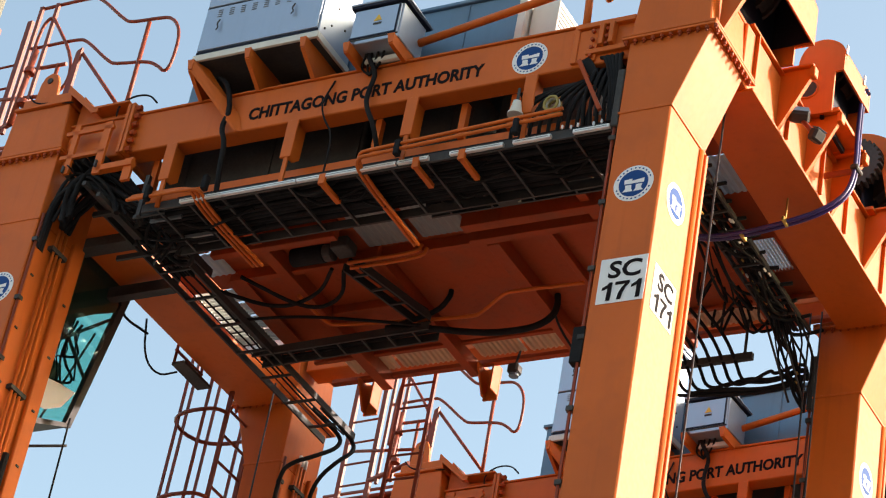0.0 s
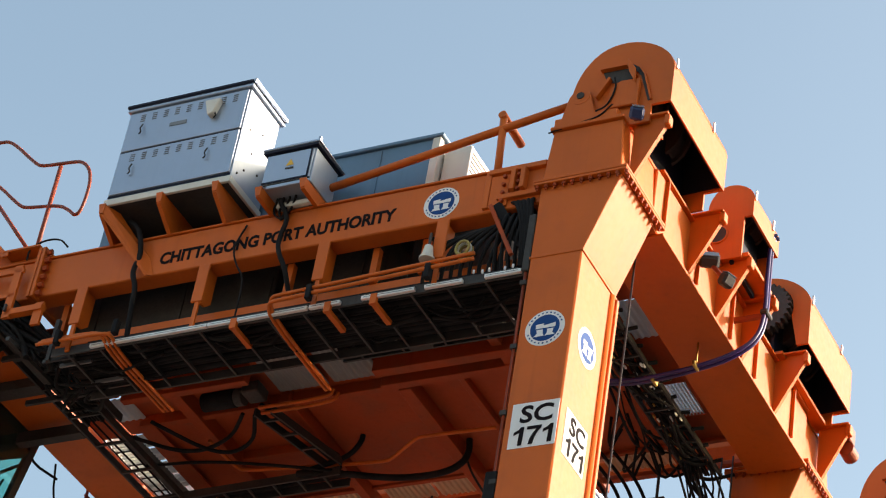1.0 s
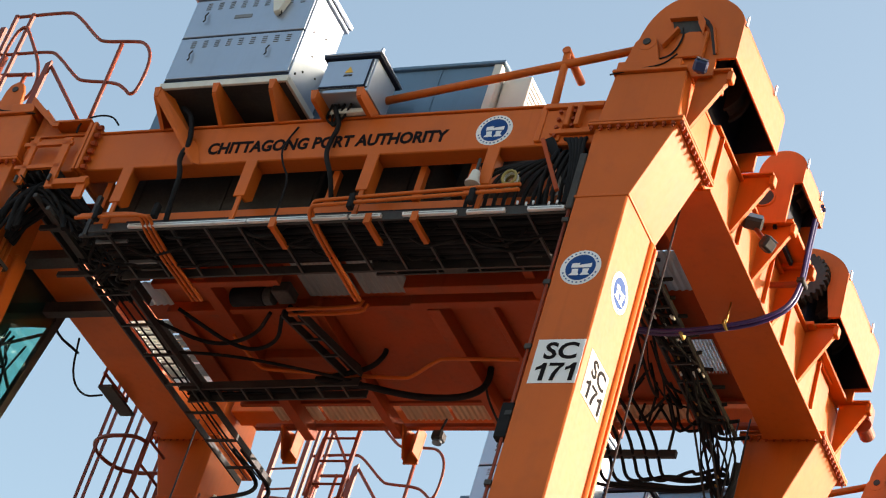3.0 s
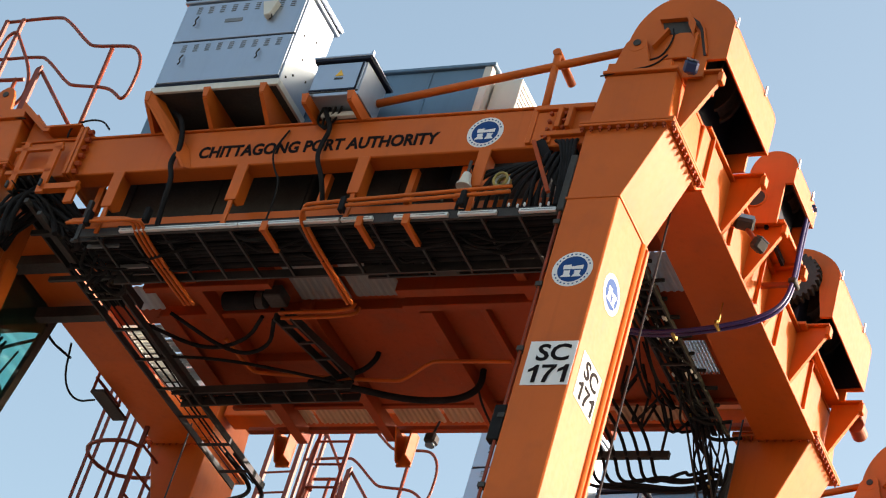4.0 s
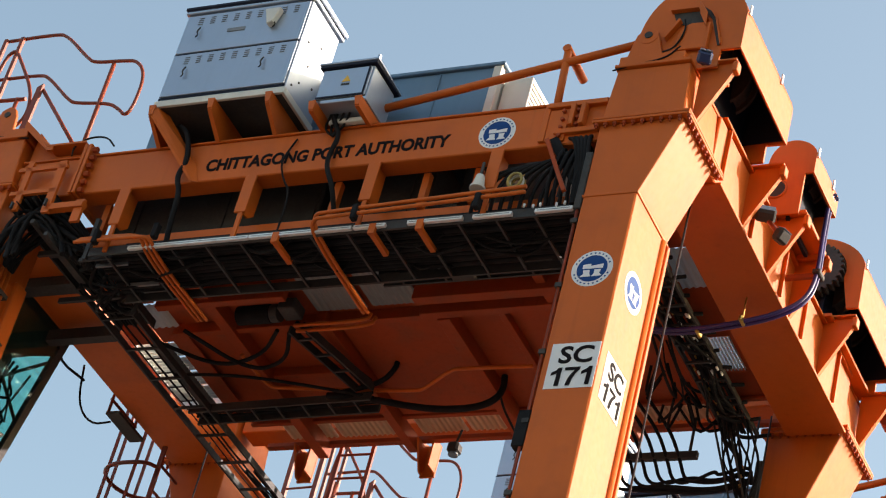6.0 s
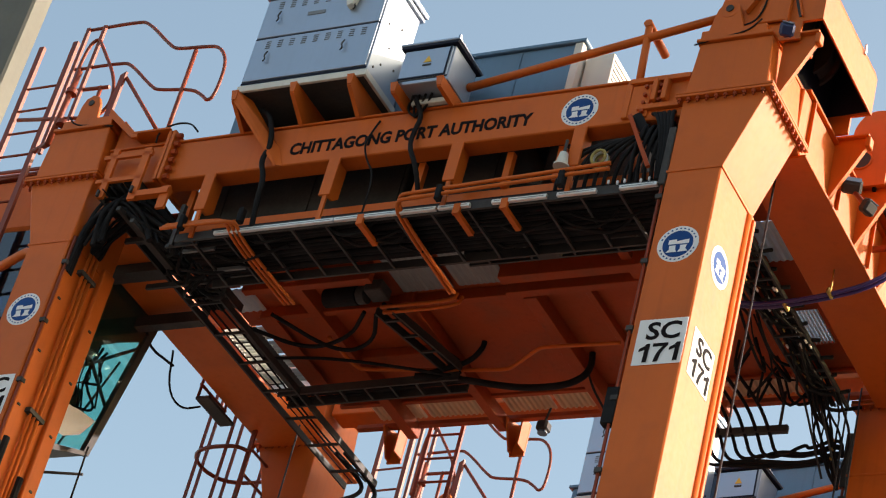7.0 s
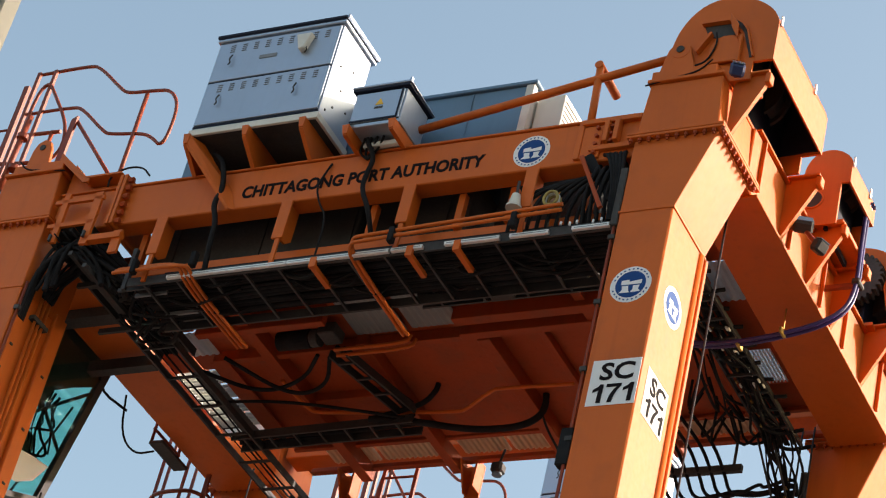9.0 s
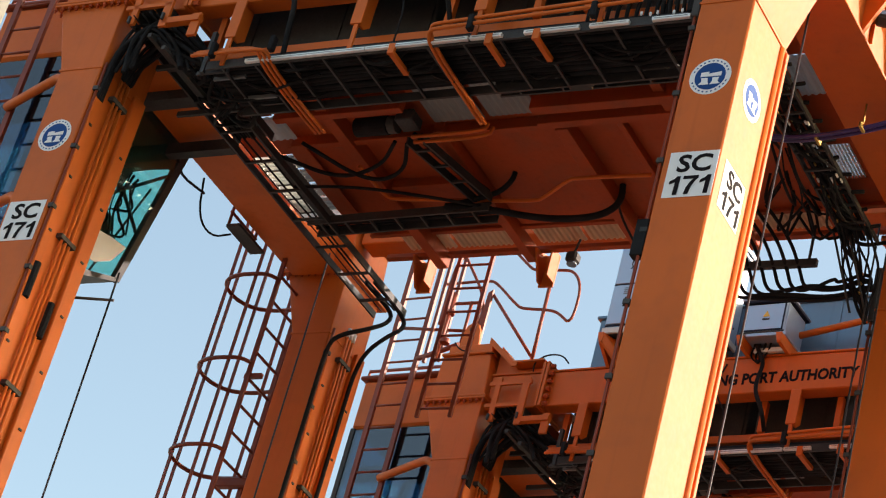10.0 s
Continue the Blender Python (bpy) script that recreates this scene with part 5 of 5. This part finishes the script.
# ---- operator cab ----
cab = thing("operator_cab", (-7.2, 1.6, 12.6), "orange operator cab with tinted glass hanging behind the leg", "cab")
x0, x1, y0, y1 = -8.15, -6.36, 1.0, 2.35
part("roof_box", B(x0, x1, y0, y1, 14.82, 15.46, bevel=0.03), ORANGE, cab)
part("roof_sheet", B(x0 - 0.04, x1 + 0.04, y0 - 0.05, y1 + 0.05, 15.462, 15.51, bevel=0.015), RAIL, cab)
part("roof_rail", T([(x0, y0 + 0.05, 15.5), (x0, y0 + 0.05, 15.62), (x1, y0 + 0.05, 15.62), (x1, y0 + 0.05, 15.5)], 0.02, 8), RAIL, cab)
part("floor_pan", P([(y0, 12.32), (1.88, 12.75), (1.90, 12.80), (y0, 12.40)], "x", x0, x1), DARK, cab)
for x in (x0 + 0.03, x1 - 0.03):
    part("corner_post", B(x - 0.03, x + 0.03, y0, y0 + 0.06, 12.70, 14.82), DARK, cab)
    part("screen_post", P([(1.83, 12.76), (1.91, 12.76), (2.33, 14.82), (2.24, 14.82)], "x", x - 0.03, x + 0.03), DARK, cab)
part("window", B(x0 + 0.06, x1 - 0.06, y0 + 0.012, y0 + 0.024, 13.45, 14.80), SKYGLASS, cab, "front pane with the sky's blue reflection put into its tint")
part("lower_panel", B(x0 + 0.06, x1 - 0.06, y0 + 0.005, y0 + 0.03, 12.70, 13.44), SKYGLASS, cab)
for x in (x0 + 0.012, x1 - 0.012):
    part("side_window", P([(y0 + 0.06, 12.43), (1.82, 12.78), (2.23, 14.80), (y0 + 0.06, 14.80)], "x", x - 0.006, x + 0.006), GLASS, cab, "teal tinted side pane")
part("windscreen", P([(1.86, 12.80), (1.875, 12.80), (2.295, 14.81), (2.28, 14.81)], "x", x0 + 0.06, x1 - 0.06), GLASS, cab, "teal tinted sloping windscreen")
part("side_panel", P([(y0 + 0.06, 13.42), (1.40, 13.64), (1.50, 13.50), (1.58, 13.78), (1.82, 13.98), (2.10, 14.18), (2.22, 14.80), (y0 + 0.06, 14.80)], "x", x1 - 0.04, x1 - 0.02), DARK, cab)
part("seat", B(-7.45, -7.0, 1.25, 1.6, 13.2, 13.32, bevel=0.04), DARK, cab)
part("seat_back", B(-7.45, -7.0, 1.2, 1.3, 13.3, 14.0, bevel=0.04), SEAT, cab, "yellowish seat back")
part("console", B(-6.85, -6.6, 1.3, 1.85, 13.1, 13.45, bevel=0.03), DARK, cab)
part("steering_wheel", T([(-7.2 + 0.18 * math.cos(t), 1.85 + 0.10 * math.sin(t), 13.65 + 0.12 * math.sin(t)) for t in np.linspace(0, 2 * math.pi, 16)[:-1]], 0.016, 6, closed=True), DARK, cab)
part("grab_bar", bar((-6.42, 1.1, 13.9), (-6.42, 2.05, 13.3), 0.018), DARK, cab)
part("grab_bar", bar((-6.42, 1.2, 13.2), (-6.42, 2.1, 14.1), 0.018), DARK, cab)
part("wiper", bar((-6.8, 1.93, 12.9), (-6.6, 2.15, 14.0), 0.012), DARK, cab)
part("foot_rail", bar((x0, 1.55, 12.56), (x1 + 0.02, 1.9, 12.56), 0.014), DARK, cab)
# White patch on the glass paints in a bright reflection.
part("painted_reflection", P([(1.08, 12.62), (1.50, 12.72), (1.70, 12.86), (1.84, 13.10), (1.60, 13.06), (1.30, 12.98), (1.08, 13.02)], "x", x1 - 0.003, x1 + 0.003), SIGN, cab, "pale patch standing in for a reflection on the lower pane")
for i in range(7):
    y, z = rnd.uniform(1.3, 1.8), rnd.uniform(13.3, 13.7)
    part("lead", T([(x1 - 0.05, y, 13.8), (x1 - 0.07, y + rnd.uniform(-0.1, 0.15), z), (x1 - 0.06, y + rnd.uniform(0, 0.25), z - 0.15), (x1 - 0.07, y + rnd.uniform(-0.2, 0.2), z - 0.3)], rnd.uniform(0.006, 0.014), 6, smooth=2), BLACK, cab)
part("lever_head", B(x1 - 0.12, x1 - 0.05, 1.22, 1.38, 13.36, 13.48, bevel=0.03), DARK, cab)
part("hanger_frame", B(x0, x1 + 0.7, 1.2, 1.35, 14.3, 14.42), DARK, cab)
part("hanger_frame", B(x1 + 0.0, x1 + 0.75, 1.9, 2.0, 14.22, 14.34), DARK, cab)

# ---- signs ----
def emblem(c, face, r=0.168):
    th = thing("round_emblem", c, "round white and blue emblem fixed to orange steel", "emblem", "emblems")
    x, y, z = c
    ax = "y" if face == "front" else "x"

    def put(u, v, d):
        return (x + u, y - d, z + v) if face == "front" else (x + d, y + u, z + v)

    def slab(pts, d, mat, name):
        bm = bmesh.new()
        lo = [bm.verts.new(put(u, v, d)) for u, v in pts]
        hi = [bm.verts.new(put(u, v, d + 0.0015)) for u, v in pts]
        bm.faces.new(lo)
        bm.faces.new(hi)
        for i in range(len(lo)):
            j = (i + 1) % len(lo)
            bm.faces.new((lo[i], lo[j], hi[j], hi[i]))
        bmesh.ops.recalc_face_normals(bm, faces=bm.faces)
        part(name, bm, mat, th)
    circ = lambda rr, n=40: [(rr * math.cos(2 * math.pi * i / n), rr * math.sin(2 * math.pi * i / n)) for i in range(n)]
    slab(circ(r), 0.001, SIGN, "disc")
    slab(circ(r * 0.74), 0.003, BLUE, "field")
    q = r * 0.74
    slab([(-0.62 * q, 0.30 * q), (-0.1 * q, 0.34 * q), (-0.1 * q, 0.18 * q), (0.72 * q, 0.30 * q), (0.72 * q, -0.02 * q), (-0.62 * q, -0.02 * q)], 0.005, SIGN, "mark")
    slab([(-0.55 * q, -0.12 * q), (-0.12 * q, -0.12 * q), (-0.10 * q, -0.40 * q), (0.0, -0.62 * q), (-0.70 * q, -0.62 * q), (-0.50 * q, -0.40 * q)], 0.005, SIGN, "mark")
    slab([(0.18 * q, -0.12 * q), (0.62 * q, -0.12 * q), (0.55 * q, -0.40 * q), (0.74 * q, -0.60 * q), (0.06 * q, -0.62 * q), (0.20 * q, -0.40 * q)], 0.005, SIGN, "mark")
    n = 26
    for i in range(n):
        t = 2 * math.pi * (i + 0.5) / n
        if i in (0, 12, 13, 25):
            continue
        a, b = r * 0.83, r * 0.90
        w = 0.05
        slab([(a * math.cos(t - w), a * math.sin(t - w)), (b * math.cos(t - w), b * math.sin(t - w)), (b * math.cos(t + w), b * math.sin(t + w)), (a * math.cos(t + w), a * math.sin(t + w))], 0.003, BLUE, "ring_bar")


ONE = [(0.28, 0), (0.47, 0), (0.47, 1), (0.32, 1), (0.24, 0.87), (0.04, 0.75), (0.04, 0.58), (0.28, 0.69)]
SEVEN = [(0.0, 1), (0.64, 1), (0.64, 0.86), (0.50, 0.66), (0.39, 0.36), (0.34, 0), (0.15, 0), (0.20, 0.36), (0.30, 0.62), (0.44, 0.83), (0.0, 0.83)]


def numerals(parent, x0, x1, z0, z1, at, face):
    """The bold number 171 without foot serifs, in a box on a face."""
    for shape, o in ((ONE, 0.0), (SEVEN, 0.60), (ONE, 1.29)):
        bm = bmesh.new()
        vs = []
        for u, v in shape:
            a = x0 + (u + o + 0.03 * v) / 1.79 * (x1 - x0)
            w = z0 + v * (z1 - z0)
            vs.append(bm.verts.new((a, at, w) if face == "front" else (at, a, w)))
        bm.faces.new(vs)
        r = bmesh.ops.extrude_face_region(bm, geom=bm.faces[:])
        bmesh.ops.translate(bm, verts=[v for v in r["geom"] if isinstance(v, bmesh.types.BMVert)], vec=(0, -0.002, 0) if face == "front" else (0.002, 0, 0))
        bmesh.ops.recalc_face_normals(bm, faces=bm.faces)
        part("numeral", bm, INK, parent)


def fleet_sign(a0, z1, face, at):
    """a0: first edge along the face; z1: top; at: the face's plane."""
    w, h = 0.389, 0.406
    base = (a0 + w / 2, at, z1 - h) if face == "front" else (at, a0 + w / 2, z1 - h)
    th = thing("fleet_sign", base, "white sign with black lettering on an orange leg", "sign", "fleet signs")
    part("panel", B(a0, a0 + w, at - 0.004, at - 0.001, z1 - h, z1) if face == "front" else B(at + 0.001, at + 0.004, a0, a0 + w, z1 - h, z1), SIGN, th)
    p = at - 0.0065 if face == "front" else at + 0.0065
    letters("lettering", "SC", INK, th, a0 + 0.075, a0 + 0.345, z1 - 0.185, z1 - 0.028, p, face, 0.03, 0.022)
    numerals(th, a0 + 0.03, a0 + 0.365, z1 - 0.385, z1 - 0.222, p, face)


emblem((W / 2, 0, K - 0.726), "front")
emblem((mx(W / 2), 0, K - 0.726), "front")
fleet_sign(0.054, K - 1.42, "front", 0)
fleet_sign(-S - W + 0.03, K - 1.42, "front", 0)
for yy in (0.0, YF):
    emblem((W, yy + 0.30, K - 0.75), "side")
    fleet_sign(yy + 0.108, K - 1.425, "side", W)
emblem((-0.953, 0.076, K + 0.829), "front", 0.163)
words = thing("beam_lettering", (-2.55, 0.07, K + 0.7), "black painted capital letters along the orange beam", "lettering")
letters("lettering", "CHITTAGONG PORT AUTHORITY", INK, words, -3.70, -1.375, K + 0.735, K + 0.868, 0.0735)

# ---- a second machine of the same kind behind the first ----
M2 = pose(0.333, 6.455, 0, 0, 0, math.degrees(-0.069))
for ob in list(ALL):
    copy_thing(ob, M2 @ Matrix.Translation(ob.location))
